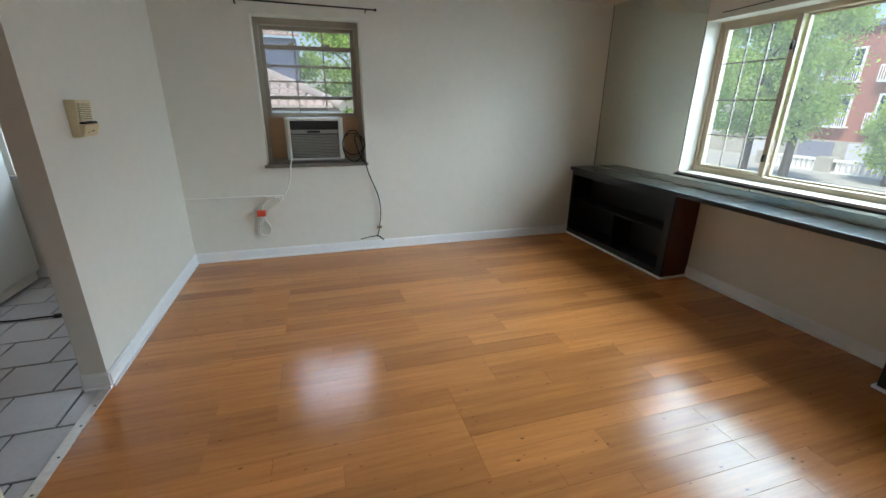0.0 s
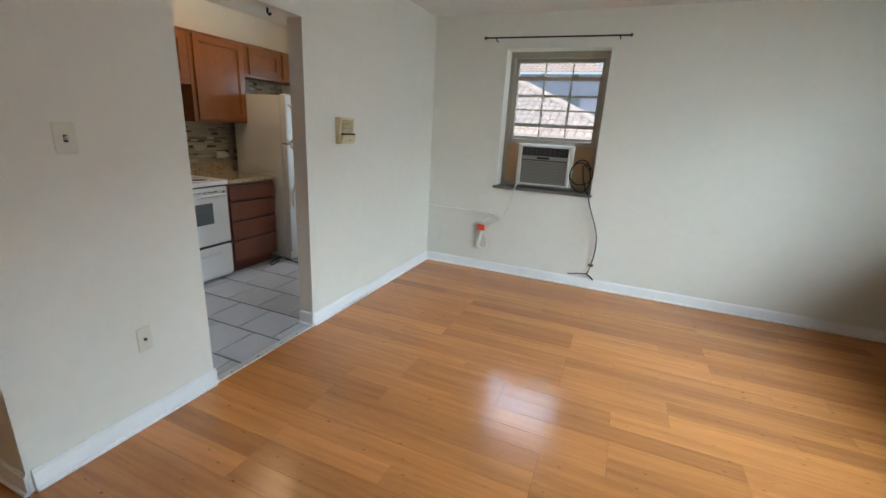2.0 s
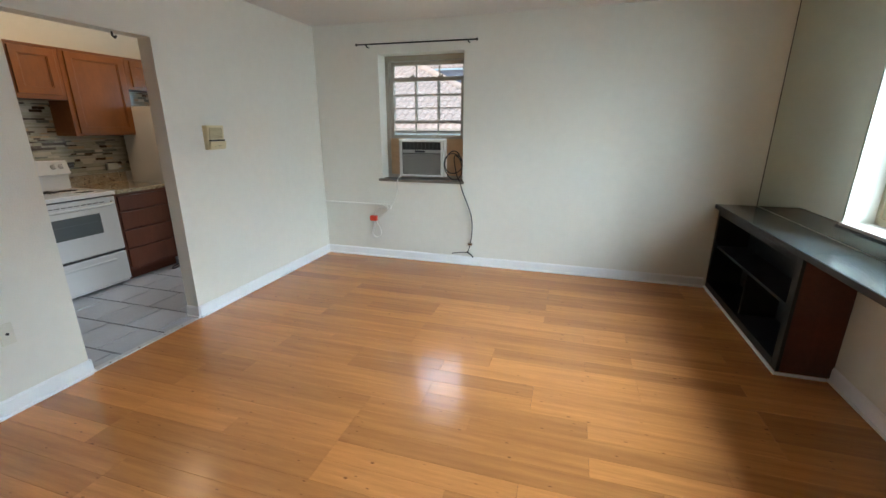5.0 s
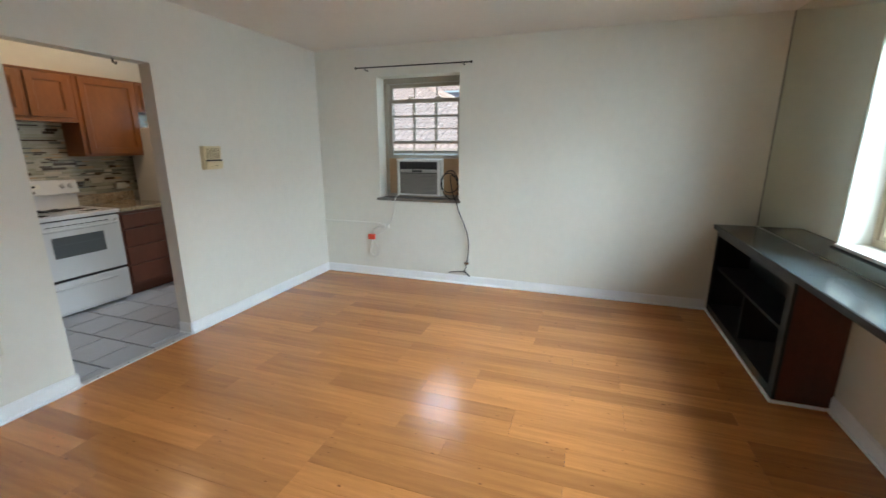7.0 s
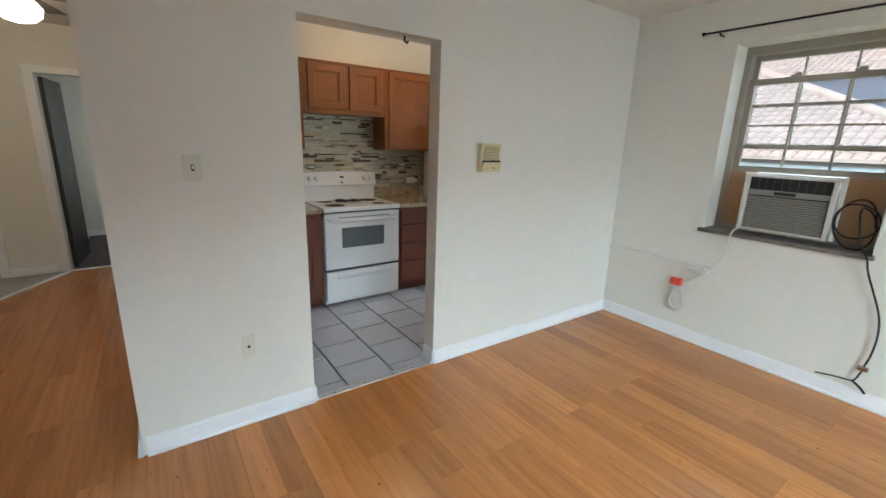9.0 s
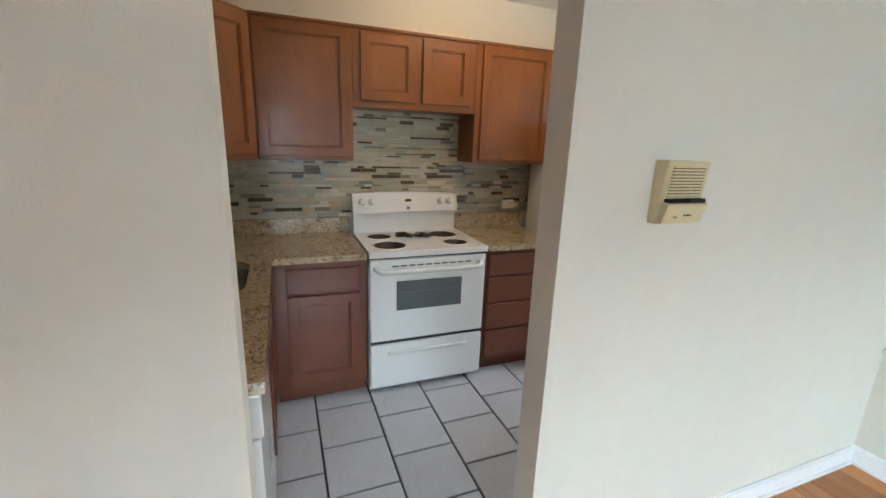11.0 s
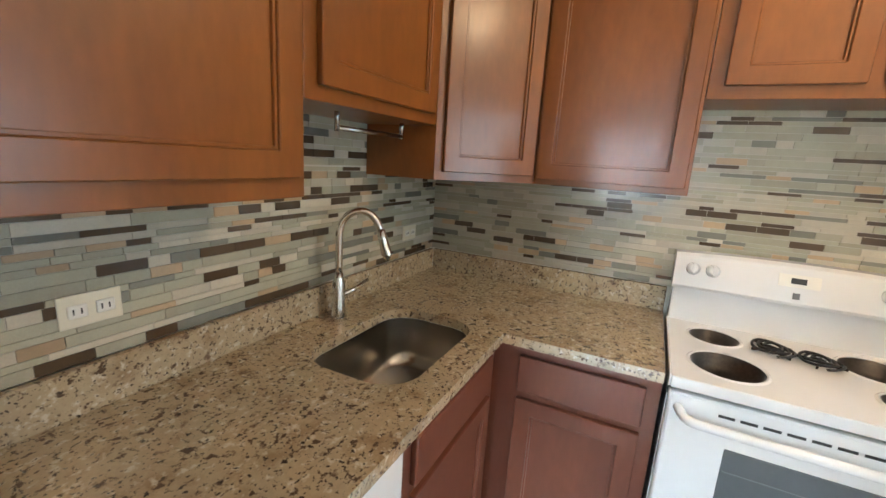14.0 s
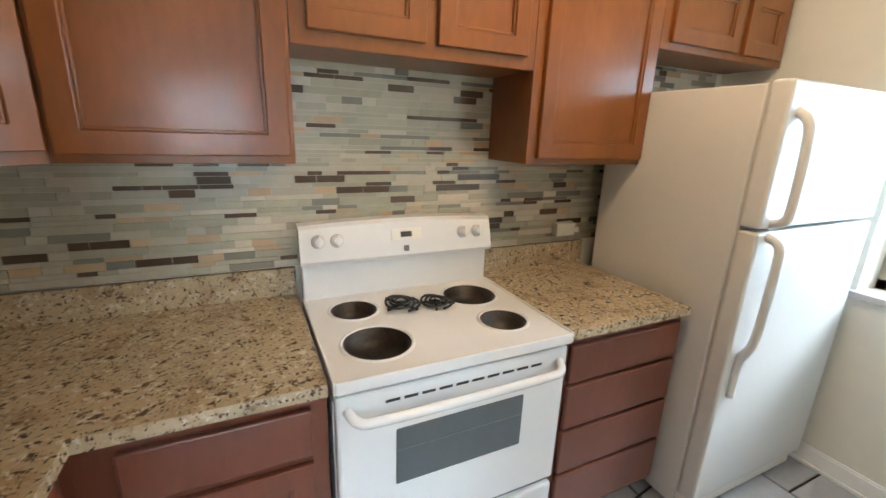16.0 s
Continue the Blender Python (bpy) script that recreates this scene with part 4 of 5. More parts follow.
def cook_cell(bm, x0, x1, y0, y1, cx, cy, r, z, n=32):
    """A quarter of the cooktop with a round, raised-rim opening."""
    ang = sorted([2 * math.pi * i / n for i in range(n)] + [math.atan2(y - cy, x - cx) % (2 * math.pi) for x in (x0, x1) for y in (y0, y1)])
    inner, mid, outer = [], [], []
    for a in ang:
        c, s = math.cos(a), math.sin(a)
        t = min(((x1 - cx) if c > 0 else (x0 - cx)) / c if abs(c) > 1e-9 else 1e9, ((y1 - cy) if s > 0 else (y0 - cy)) / s if abs(s) > 1e-9 else 1e9)
        inner.append(bm.verts.new((cx + c * r, cy + s * r, z - 0.012)))
        mid.append([bm.verts.new((cx + c * q, cy + s * q, z + h)) for q, h in ((r, 0.002), (r + 0.005, 0.004), (r + 0.012, 0.0))])
        outer.append(bm.verts.new((cx + c * t, cy + s * t, z)))
    k = len(ang)
    for i in range(k):
        j = (i + 1) % k
        chain_i, chain_j = [inner[i], *mid[i], outer[i]], [inner[j], *mid[j], outer[j]]
        for a in range(4):
            bm.faces.new((chain_i[a], chain_j[a], chain_j[a + 1], chain_i[a + 1]))


XM, YM = -1.615, 4.104
X0c, X1c, Y0c, Y1c = RB + 0.06, CF + 0.012, RY0 + 0.006, RY1 - 0.006
for (cx, cy, r), (x0, x1, y0, y1) in zip(WELLS, ((XM, X1c, Y0c, YM), (X0c, XM, Y0c, YM), (X0c, XM, YM, Y1c), (XM, X1c, YM, Y1c))):
    cook_cell(bm, x0, x1, y0, y1, cx, cy, r, 0.918)
bmesh.ops.remove_doubles(bm, verts=bm.verts, dist=0.0005)
part("cooktop", bm, ENAMEL, rg)
part("cooktop_rim", boxes([(X0c, X1c + 0.008, RY0 - 0.001, Y0c, 0.886, 0.924), (X0c, X1c + 0.008, Y1c, RY1 + 0.001, 0.886, 0.924), (X1c, X1c + 0.010, Y0c, Y1c, 0.886, 0.922)], bev=0.004), ENAMEL, rg)
for cx, cy, r in WELLS:
    part("drip_bowl", lathe(bmesh.new(), [(r + 0.002, 0.919), (r - 0.003, 0.917), (r - 0.010, 0.885), (r - 0.035, 0.866), (0.030, 0.862), (0.022, 0.858)], 28, pose(cx, cy, 0), lid=False), BOWL, rg, "dark stained drip bowl")
bm = bmesh.new()
box(bm, RB, RB + 0.075, RY0 + 0.005, RY1 - 0.005, 0.885, 1.06, bev=0.006)
part("backguard", bm, ENAMEL, rg)
panel = bmesh.new()
N = 16
prof = []
for i in range(N + 1):
    y = RY0 - 0.002 + (RY1 - RY0 + 0.004) * i / N
    u = 2 * i / N - 1
    prof.append((y, 1.20 - 0.012 * u * u, 1.055))
rowsv = []
for y, zt, zb in prof:
    rowsv.append([panel.verts.new(p) for p in ((RB, y, zb), (RB + 0.10, y, zb), (RB + 0.105, y, zb + 0.012), (RB + 0.075, y, zt - 0.012), (RB + 0.06, y, zt), (RB, y, zt))])
for a, b in zip(rowsv, rowsv[1:]):
    for k in range(6):
        panel.faces.new((a[k], a[(k + 1) % 6], b[(k + 1) % 6], b[k]))
panel.faces.new(rowsv[0]), panel.faces.new(rowsv[-1][::-1])
cpan = part("control_panel", panel, ENAMEL, rg)
for y in (3.788, 3.853, 4.353, 4.418):
    k = part("knob", lathe(bmesh.new(), [(0.024, 0.0), (0.023, 0.010), (0.017, 0.014), (0.016, 0.026), (0.012, 0.028)], 20, pose(RB + 0.090, y, 1.135, 0, 76, 0)), ENAMEL, cpan)
    part("grip", bx(-0.019, 0.019, -0.005, 0.005, 0.014, 0.032, bev=0.002, m=pose(RB + 0.090, y, 1.135, 0, 76, 0)), ENAMEL, k)
part("clock_bezel", bx(-0.022, 0.022, -0.06, 0.06, 0.0, 0.003, bev=0.001, m=pose(RB + 0.0885, 4.113, 1.142, 0, 76, 0)), PLASTIC_W, cpan)
part("clock_display", bx(-0.010, 0.010, -0.024, 0.020, 0.003, 0.005, m=pose(RB + 0.0885, 4.113, 1.142, 0, 76, 0)), AC_G, cpan)
part("badge", bx(-0.011, 0.011, -0.010, 0.010, 0.0, 0.003, m=pose(RB + 0.1005, 4.110, 1.09, 0, 76, 0)), mat("badge_grey", (0.16, 0.15, 0.16), 0.4, metal=0.5), cpan)
od = part("oven_door", bx(CF - 0.028, CF + 0.008, RY0 + 0.006, RY1 - 0.006, 0.355, 0.872, bev=0.010), ENAMEL, rg)
part("oven_window", bx(CF + 0.006, CF + 0.0105, 3.893, 4.313, 0.55, 0.735, bev=0.003), OVENGLASS, od, "dark tinted oven glass")
part("rack", boxes([(CF - 0.005, CF + 0.012, 3.898, 4.308, 0.664, 0.667)]), mat("rack_tint", (0.14, 0.16, 0.17), 0.2), od)
part("handle", tube(bmesh.new(), [(CF + 0.005, 3.763, 0.825), (CF + 0.045, 3.778, 0.812), (CF + 0.05, 3.818, 0.805), (CF + 0.05, 4.388, 0.805), (CF + 0.045, 4.428, 0.812), (CF + 0.005, 4.443, 0.825)], 0.014, 10, smooth=2), ENAMEL, od)
for i in range(10):
    part("vent_slot", bx(CF + 0.006, CF + 0.0095, 3.863 + i * 0.052, 3.903 + i * 0.052, 0.826, 0.834), AC_G, od)
for z0, z1 in ((0.872, 0.886), (0.33, 0.355)):
    part("gap", bx(CF - 0.03, CF - 0.012, RY0 + 0.01, RY1 - 0.01, z0, z1), AC_G, rg)
dr = part("storage_drawer", bx(CF - 0.028, CF + 0.008, RY0 + 0.006, RY1 - 0.006, 0.045, 0.332, bev=0.010), ENAMEL, rg)
part("drawer_pull", bx(CF + 0.004, CF + 0.020, 3.838, 4.368, 0.262, 0.284, bev=0.008, seg=3), ENAMEL, dr)
for i, (cx, cy, s) in enumerate(((-1.720, 4.043, 1.0), (-1.690, 4.163, 0.92))):
    pts = [(cx + 0.075 * s * (1 - j / 60) * math.cos(j * 0.42), cy + 0.068 * s * (1 - j / 60) * math.sin(j * 0.42), 0.9285 + 0.0035 * math.sin(j * 0.9) + 0.0016 * j / 8) for j in range(48)]
    c = thing("burner_coil", (cx, cy, 0.92), "blackened burner coil lying loose on the cooktop", "burner coil", "loose burner coils")
    part("coil", tube(bmesh.new(), pts, 0.0045, 7, smooth=1), CABLE_B, c)
    part("support", boxes([(-0.075 * s, 0.075 * s, -0.003, 0.003, 0.921, 0.930), (-0.003, 0.003, -0.07 * s, 0.07 * s, 0.921, 0.930)], m=pose(cx, cy, 0, 0, 0, 30 + 40 * i)), IRON, c)

# refrigerator
FR0, FR1, FRX, FRF = 5.103, 5.89, -1.895, -1.190
fr = thing("refrigerator", (-1.515, 5.458, 0.0), "white top-freezer refrigerator with moulded handles", "refrigerator")
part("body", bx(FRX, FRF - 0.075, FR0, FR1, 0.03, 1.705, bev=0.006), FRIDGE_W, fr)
part("grille", bx(FRF - 0.10, FRF - 0.03, FR0 + 0.01, FR1 - 0.01, 0.02, 0.10), PLASTIC_W, fr)
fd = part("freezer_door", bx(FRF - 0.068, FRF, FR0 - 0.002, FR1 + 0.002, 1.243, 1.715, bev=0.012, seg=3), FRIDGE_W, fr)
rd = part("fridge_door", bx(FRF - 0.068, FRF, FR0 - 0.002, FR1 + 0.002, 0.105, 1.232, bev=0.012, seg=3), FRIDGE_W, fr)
part("gasket", boxes([(FRF - 0.076, FRF - 0.066, FR0 + 0.008, FR1 - 0.008, 0.11, 1.71)]), mat("gasket_grey", (0.45, 0.44, 0.42), 0.6), fr)
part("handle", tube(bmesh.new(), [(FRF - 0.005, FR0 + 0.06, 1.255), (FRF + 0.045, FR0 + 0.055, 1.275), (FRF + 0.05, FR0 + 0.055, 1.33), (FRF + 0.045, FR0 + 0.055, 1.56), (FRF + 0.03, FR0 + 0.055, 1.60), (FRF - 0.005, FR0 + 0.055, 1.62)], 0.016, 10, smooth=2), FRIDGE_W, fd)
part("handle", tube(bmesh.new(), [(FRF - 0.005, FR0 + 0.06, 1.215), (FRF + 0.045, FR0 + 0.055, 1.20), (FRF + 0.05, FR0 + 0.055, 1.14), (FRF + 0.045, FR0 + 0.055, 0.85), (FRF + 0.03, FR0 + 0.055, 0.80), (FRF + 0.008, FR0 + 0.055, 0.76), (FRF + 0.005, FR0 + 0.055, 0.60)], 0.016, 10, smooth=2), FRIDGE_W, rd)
part("hinge_cover", bx(FRF - 0.09, FRF - 0.02, FR1 - 0.09, FR1 - 0.01, 1.705, 1.725, bev=0.004), PLASTIC_W, fr)
single("power_cable", tube(bmesh.new(), [(-1.385, 5.138, 0.006), (-1.365, 4.998, 0.006), (-1.325, 4.908, 0.006), (-1.265, 4.878, 0.006), (-1.295, 4.958, 0.006), (-1.325, 5.048, 0.006)], 0.005, smooth=2), CABLE_B, "loose black cable on the tile floor", "cable")


def outlet(name, m, label, w=0.115):
    o = thing(name, m.translation, label, "wall outlet", "kitchen outlets")
    part("plate", bx(-w / 2, w / 2, 0.0, 0.006, -0.035, 0.035, bev=0.003, m=m), CREAM, o)
    for i in range(2):
        r = part("receptacle", bx(-0.042 + i * 0.05, -0.008 + i * 0.05, 0.006, 0.009, -0.014, 0.014, bev=0.003, m=m), PLASTIC_W, o)
        part("slot", boxes([(-0.034 + i * 0.05, -0.031 + i * 0.05, 0.0088, 0.0096, -0.006, 0.006), (-0.020 + i * 0.05, -0.017 + i * 0.05, 0.0088, 0.0096, -0.006, 0.006)], m=m), IRON, r)
    return o


wo = outlet("wall_outlet", frame_m(Vector((KX + 0.004, 4.968, 1.085)), 0, 1), "cream outlet with a plugged adapter on the mosaic")
part("adapter", bx(KX + 0.013, KX + 0.045, 4.905, 5.015, 1.055, 1.118, bev=0.005), PLATE, wo, "cream plug adapter")
part("plug", bx(KX + 0.016, KX + 0.036, 5.016, 5.052, 1.066, 1.092, bev=0.005), PLASTIC_W, wo)
outlet("wall_outlet", frame_m(Vector((-0.442, KY + 0.004, 1.14)), -1, 0), "cream double outlet on the mosaic above the counter")
outlet("wall_outlet", frame_m(Vector((-1.73, KY + 0.004, 1.135)), -1, 0), "cream outlet on the mosaic by the faucet")
kl = thing("kitchen_ceiling_light", (-1.06, 4.48, H), "warm lit flush ceiling light", "ceiling light")
part("base", lathe(bmesh.new(), [(0.18, H - 0.04), (0.19, H - 0.03), (0.19, H - 0.001)], 24, pose(-1.06, 4.48, 0)), TRIM, kl)
g = part("dome", lathe(bmesh.new(), [(0.02, H - 0.155), (0.10, H - 0.14), (0.155, H - 0.10), (0.172, H - 0.04)], 24, pose(-1.06, 4.48, 0)), BULB_K, kl)
g.visible_shadow = False
kw = thing("window_3", (-0.725, YN + 0.13, KWZ0), "white kitchen window beside the refrigerator", "window", kind="structure")
part("window_sill", bx(KWX0 - 0.03, KWX1 + 0.03, YN - 0.04, YN + 0.1, KWZ0 - 0.02, KWZ0 + 0.012, bev=0.004), mat("grey_sill", (0.42, 0.40, 0.40), 0.4, vary=0.15, scale=15), kw)
part("window_frame", boxes([(KWX0, KWX0 + 0.04, FY - 0.03, FY + 0.08, KWZ0, KWZ1), (KWX1 - 0.04, KWX1, FY - 0.03, FY + 0.08, KWZ0, KWZ1), (KWX0, KWX1, FY - 0.03, FY + 0.08, KWZ1 - 0.04, KWZ1), (KWX0, KWX1, FY - 0.03, FY + 0.08, KWZ0, KWZ0 + 0.05)], bev=0.003), TAUPE, kw)
sash("lower_sash", kw, KWX0 + 0.04, KWX1 - 0.04, FY + 0.01, KWZ0 + 0.05, 1.49, 0.035, 3, (1.2,), TAUPE)
sash("upper_sash", kw, KWX0 + 0.04, KWX1 - 0.04, FY + 0.05, 1.46, KWZ1 - 0.04, 0.035, 3, (1.75,), TAUPE)

# ---- floors, piece by piece ----
def slab_mesh(name, w, d, h, bev, material):
    """A shared mesh for one plank or tile, with its corner at the origin."""
    bm = bx(0, w, 0, d, -h, 0)
    top = [f for f in bm.faces if f.normal.z > 0.5][0]
    r = bmesh.ops.inset_region(bm, faces=[top], thickness=bev)
    for v in {v for f in r["faces"] for v in f.verts} - set(top.verts):
        v.co.z -= bev * 0.6
    me = bpy.data.meshes.new(name)
    bm.to_mesh(me)
    bm.free()
    me.materials.append(material)
    return me


rnd = random.Random(4)
wood = thing("plank_floor", (2.0, 2.5, 0.0), "glossy honey bamboo plank floor", "floor", kind="structure")
PW = 0.125
lengths = (0.6, 0.9, 1.2, 1.5)
plank_me = {n: slab_mesh("plank", n - 0.0009, PW - 0.0009, 0.012, 0.0006, BAMBOO) for n in lengths}
rest, count = [], 0
for r in range(int((YN - YS) / PW) + 1):
    y = YN - (r + 1) * PW
    x, x_end = 0.0, XE
    if y < 2.36:
        x = HX
    first = True
    while x < x_end - 0.02:
        n = rnd.choice(lengths) if not first else rnd.choice((0.6, 0.9))
        first = False
        if x + n > x_end:
            n = x_end - x
        if n in plank_me and y > 2.1 and x >= 0 and count < 300:
            ob = new("plank", plank_me[n])
            ob.parent = wood
            ob.location = Vector((x, y, 0)) - wood.location
            count += 1
        else:
            rest.append((x, x + n - 0.0003, y, y + PW - 0.0003))
        x += n


def joined(name, rows, z, depth, bev, material, parent, label=""):
    """Many flat pieces as one mesh, each with a small chamfer."""
    V, F = [], []
    for x0, x1, y0, y1, *slant in rows:
        i = len(V)
        xt = slant[0] if slant else x0
        V += [(x0, y0, z - depth), (x1, y0, z - depth), (x1, y1, z - depth), (xt, y1, z - depth), (x0, y0, z - bev * 0.6), (x1, y0, z - bev * 0.6), (x1, y1, z - bev * 0.6), (xt, y1, z - bev * 0.6),
              (x0 + bev, y0 + bev, z), (x1 - bev, y0 + bev, z), (x1 - bev, y1 - bev, z), (xt + bev, y1 - bev, z)]
        F += [(i + 8, i + 9, i + 10, i + 11)]
        for a, b in ((0, 4), (4, 8)):
            F += [(i + a + k, i + a + (k + 1) % 4, i + b + (k + 1) % 4, i + b + k) for k in range(4)]
    me = bpy.data.meshes.new(name)
    o = parent.location
    me.from_pydata([(x - o.x, y - o.y, zz - o.z) for x, y, zz in V], [], F)
    me.materials.append(material)
    ob = new(name, me)
    ob.parent = parent
    return tagged(ob, label, kind="stuff")


keep = []
for x0, x1, y0, y1 in rest:
    # the planks end along the slanted hall strip
    low, high = [-3.79 + (1.70 - y) / 0.54 for y in (y0, y1)]
    if high >= x1 - 0.01 or low > x1:
        if high < x1 - 0.01:
            keep.append((x1 - 0.002, x1, y0, y1, high))
    elif low > x0:
        keep.append((low, x1, y0, y1, max(high, x0)))
    else:
        keep.append((x0, x1, y0, y1))
joined("hall_planks", keep, 0.0, 0.012, 0.0006, BAMBOO_REST, wood)
single("hall_floor_tile", bx(-5.8, 0.5, YS, 1.70, -0.011, -0.003), HALLTILE, "grey hall tile past the plank floor", "floor")["kind"] = "structure"
structure("bedroom_carpet", bx(-5.8, HX - 0.001, 1.701, 3.2, -0.011, -0.002), CARPET, "dark grey-brown bedroom carpet", "carpet")

tiles = thing("tile_floor", (-0.9, 4.3, 0.0), "pale grey square floor tiles with dark grout", "floor", kind="structure")
TY, TX, GAP = 0.328, 0.328, 0.012
tile_me = slab_mesh("tile", TX - GAP, TY - GAP, 0.009, 0.003, FLOORTILE)
edge = []
for j in range(-3, 9):
    y = 3.410 + j * TY
    off = 0.0 if j % 2 == 0 else TX / 2
    for i in range(-4, 8):
        x = -1.274 + off + i * TX
        x0, x1, y0, y1 = max(x, KX), min(x + TX - GAP, -0.048), max(y, KY), min(y + TY - GAP, YN)
        if y1 < DY0 + 0.1 or y0 > DY1 - 0.1:
            x1 = min(x1, -TW)
        if x1 - x0 < 0.01 or y1 - y0 < 0.01:
            continue
        if x1 - x0 > TX - GAP - 0.001 and y1 - y0 > TY - GAP - 0.001:
            ob = new("tile", tile_me)
            ob.parent = tiles
            ob.location = Vector((x, y, -0.001)) - tiles.location
        else:
            edge.append((x0, x1, y0, y1))
joined("cut_tiles", edge, -0.001, 0.009, 0.003, FLOORTILE, tiles)

pc = thing("extension_lead", (-0.70, 5.05, 0.0), "black extension lead with its plug on kitchen tiles", "extension lead")
part("cord", tube(bmesh.new(), [(-1.30, 5.12, 0.005), (-1.15, 5.085, 0.005), (-1.00, 5.062, 0.005), (-0.90, 5.060, 0.005), (-0.81, 5.075, 0.005), (-0.73, 5.055, 0.008)], 0.006, 8, smooth=2), CABLE_B, pc)
part("plug", bx(-0.735, -0.690, 5.036, 5.066, -0.001, 0.026, bev=0.005), CABLE_B, pc)
sill_strip = bpy.data.objects["threshold"]
for yy in (3.30, 3.50, 3.70, 3.85):
    part("screw", lathe(bmesh.new(), [(0.006, 0.0055), (0.006, 0.007), (0.003, 0.0078)], 10, pose(-0.012, yy, 0)), IRON, sill_strip)

# ---- mosaic backsplash ----
MOS = [mat("mosaic_%s" % n, c, r, vary=0.10, scale=25, obj=0.13, island=0.13, coat=0.35) for n, c, r in (
    ("sage_glass", (0.37, 0.355, 0.27), 0.12), ("pale_stone", (0.48, 0.44, 0.35), 0.3), ("tan_stone", (0.42, 0.30, 0.18), 0.4),
    ("brown_glass", (0.075, 0.050, 0.030), 0.10), ("grey_glass", (0.20, 0.20, 0.17), 0.12))]
MOS_GROUT = mat("mosaic_grout", (0.52, 0.49, 0.42), 0.85, vary=0.1, scale=40)


def mosaic(name, m, length, z0, z1, rng, extra=None, budget=150, near=(0, 1), dark=19):
    """Stacked glass and stone strips on a grout bed; x along the wall, y out of it."""
    bed = thing(name, m.translation, "mosaic backsplash of grey, tan and brown glass strips", "backsplash", kind="structure")
    areas = [(0, length, z0, z1)] + ([extra] if extra else [])
    part("grout_bed", boxes([(a, b, -0.010, 0.0, c, d) for a, b, c, d in areas], m=m), MOS_GROUT, bed)
    cache, restm = {}, [[] for _ in MOS]
    count = 0
    for a, b, c, d in areas:
        z = c + 0.001
        while z < d - 0.006:
            h = rng.choice((0.0155, 0.0265))
            h = min(h, d - z - 0.001)
            x = a + 0.001
            mode = rng.random()
            while x < b - 0.004:
                w = rng.choice((0.052, 0.075, 0.102, 0.148, 0.198))
                if x + w > b - 0.01:
                    w = b - x - 0.001
                k = rng.choices(range(5), (36, 27, 10, dark, 12))[0] if mode < 0.75 else rng.choices(range(5), (44, 42, 6, 4, 4))[0]
                if k == 3 and w > 0.12:
                    w = 0.102
                if k == 2 and w > 0.12:
                    w = 0.075
                w = min(w, b - x - 0.001)
                key = (round(w, 4), round(h, 4), k)
                mid = x + w / 2
                if count < budget and near[0] < mid < near[1] and w in (0.052, 0.075, 0.102, 0.148, 0.198):
                    if key not in cache:
                        bm = bx(0, w - 0.0016, 0.0, 0.004, 0, h - 0.0016)
                        me = bpy.data.meshes.new("strip")
                        bm.to_mesh(me)
                        bm.free()
                        me.materials.append(MOS[k])
                        cache[key] = me
                    ob = new("strip", cache[key])
                    ob.parent = bed
                    ob.matrix_basis = Matrix.Translation(-bed.location) @ m @ Matrix.Translation((x, 0, z))
                    count += 1
                else:
                    restm[k].append((x, x + w - 0.0016, z, z + h - 0.0016))
                x += w
            z += h
    for k, rows in enumerate(restm):
        if not rows:
            continue
        V, F = [], []
        for x0, x1, a, b in rows:
            i = len(V)
            V += [(x0, 0, a), (x1, 0, a), (x1, 0, b), (x0, 0, b), (x0, 0.004, a), (x1, 0.004, a), (x1, 0.004, b), (x0, 0.004, b)]
            F += [(i + 4, i + 5, i + 6, i + 7)] + [(i + q, i + (q + 1) % 4, i + 4 + (q + 1) % 4, i + 4 + q) for q in range(4)]
        me = bpy.data.meshes.new("strips")
        mm = Matrix.Translation(-bed.location) @ m
        me.from_pydata([mm @ Vector(v) for v in V], [], F)
        me.materials.append(MOS[k])
        ob = new("strips", me)
        ob.parent = bed
        tagged(ob, kind="stuff")
    return bed


mosaic("backsplash_west", frame_m(Vector((KX - 0.002, KY, 0)), 0, 1), 2.62, CT + 0.106, UB + 0.03, random.Random(11), (1.10, 1.98, UB + 0.03, 1.76), 150, (0.9, 2.3))
mosaic("backsplash_west_end", frame_m(Vector((KX - 0.002, 5.22, 0)), 0, 1), 0.7, 1.60, 1.87, random.Random(12), None, 0)
mosaic("backsplash_south", frame_m(Vector((-TW, KY - 0.002, 0)), -1, 0), 1.9, CT + 0.106, UB + 0.03, random.Random(13), (0.66, 1.34, UB + 0.03, 1.66), 150, (0.3, 1.3), 28)

# ---- outside ----
LEAF = mat("leaf_green", (0.38, 0.50, 0.15), 0.55, vary=0.3, scale=3, island=0.45)
ln, ll = LEAF.node_tree.nodes, LEAF.node_tree.links
tl, mx = ln.new("ShaderNodeBsdfTranslucent"), ln.new("ShaderNodeMixShader")
tl.inputs[0].default_value = (0.60, 0.80, 0.20, 1)
mx.inputs[0].default_value = 0.55
ll.new(ln["Principled BSDF"].outputs[0], mx.inputs[1]), ll.new(tl.outputs[0], mx.inputs[2]), ll.new(mx.outputs[0], ln["Material Output"].inputs[0])
BARK = mat("bark", (0.12, 0.09, 0.07), 0.9, vary=0.3, scale=8, bump=0.5, bscale=20)
BRICK = mat("red_brick", (0.36, 0.15, 0.11), 0.85, vary=0.18, scale=4, bump=0.2, bscale=40)
STONE = mat("pale_stone_base", (0.42, 0.40, 0.36), 0.8, vary=0.25, scale=3, bump=0.3, bscale=12)
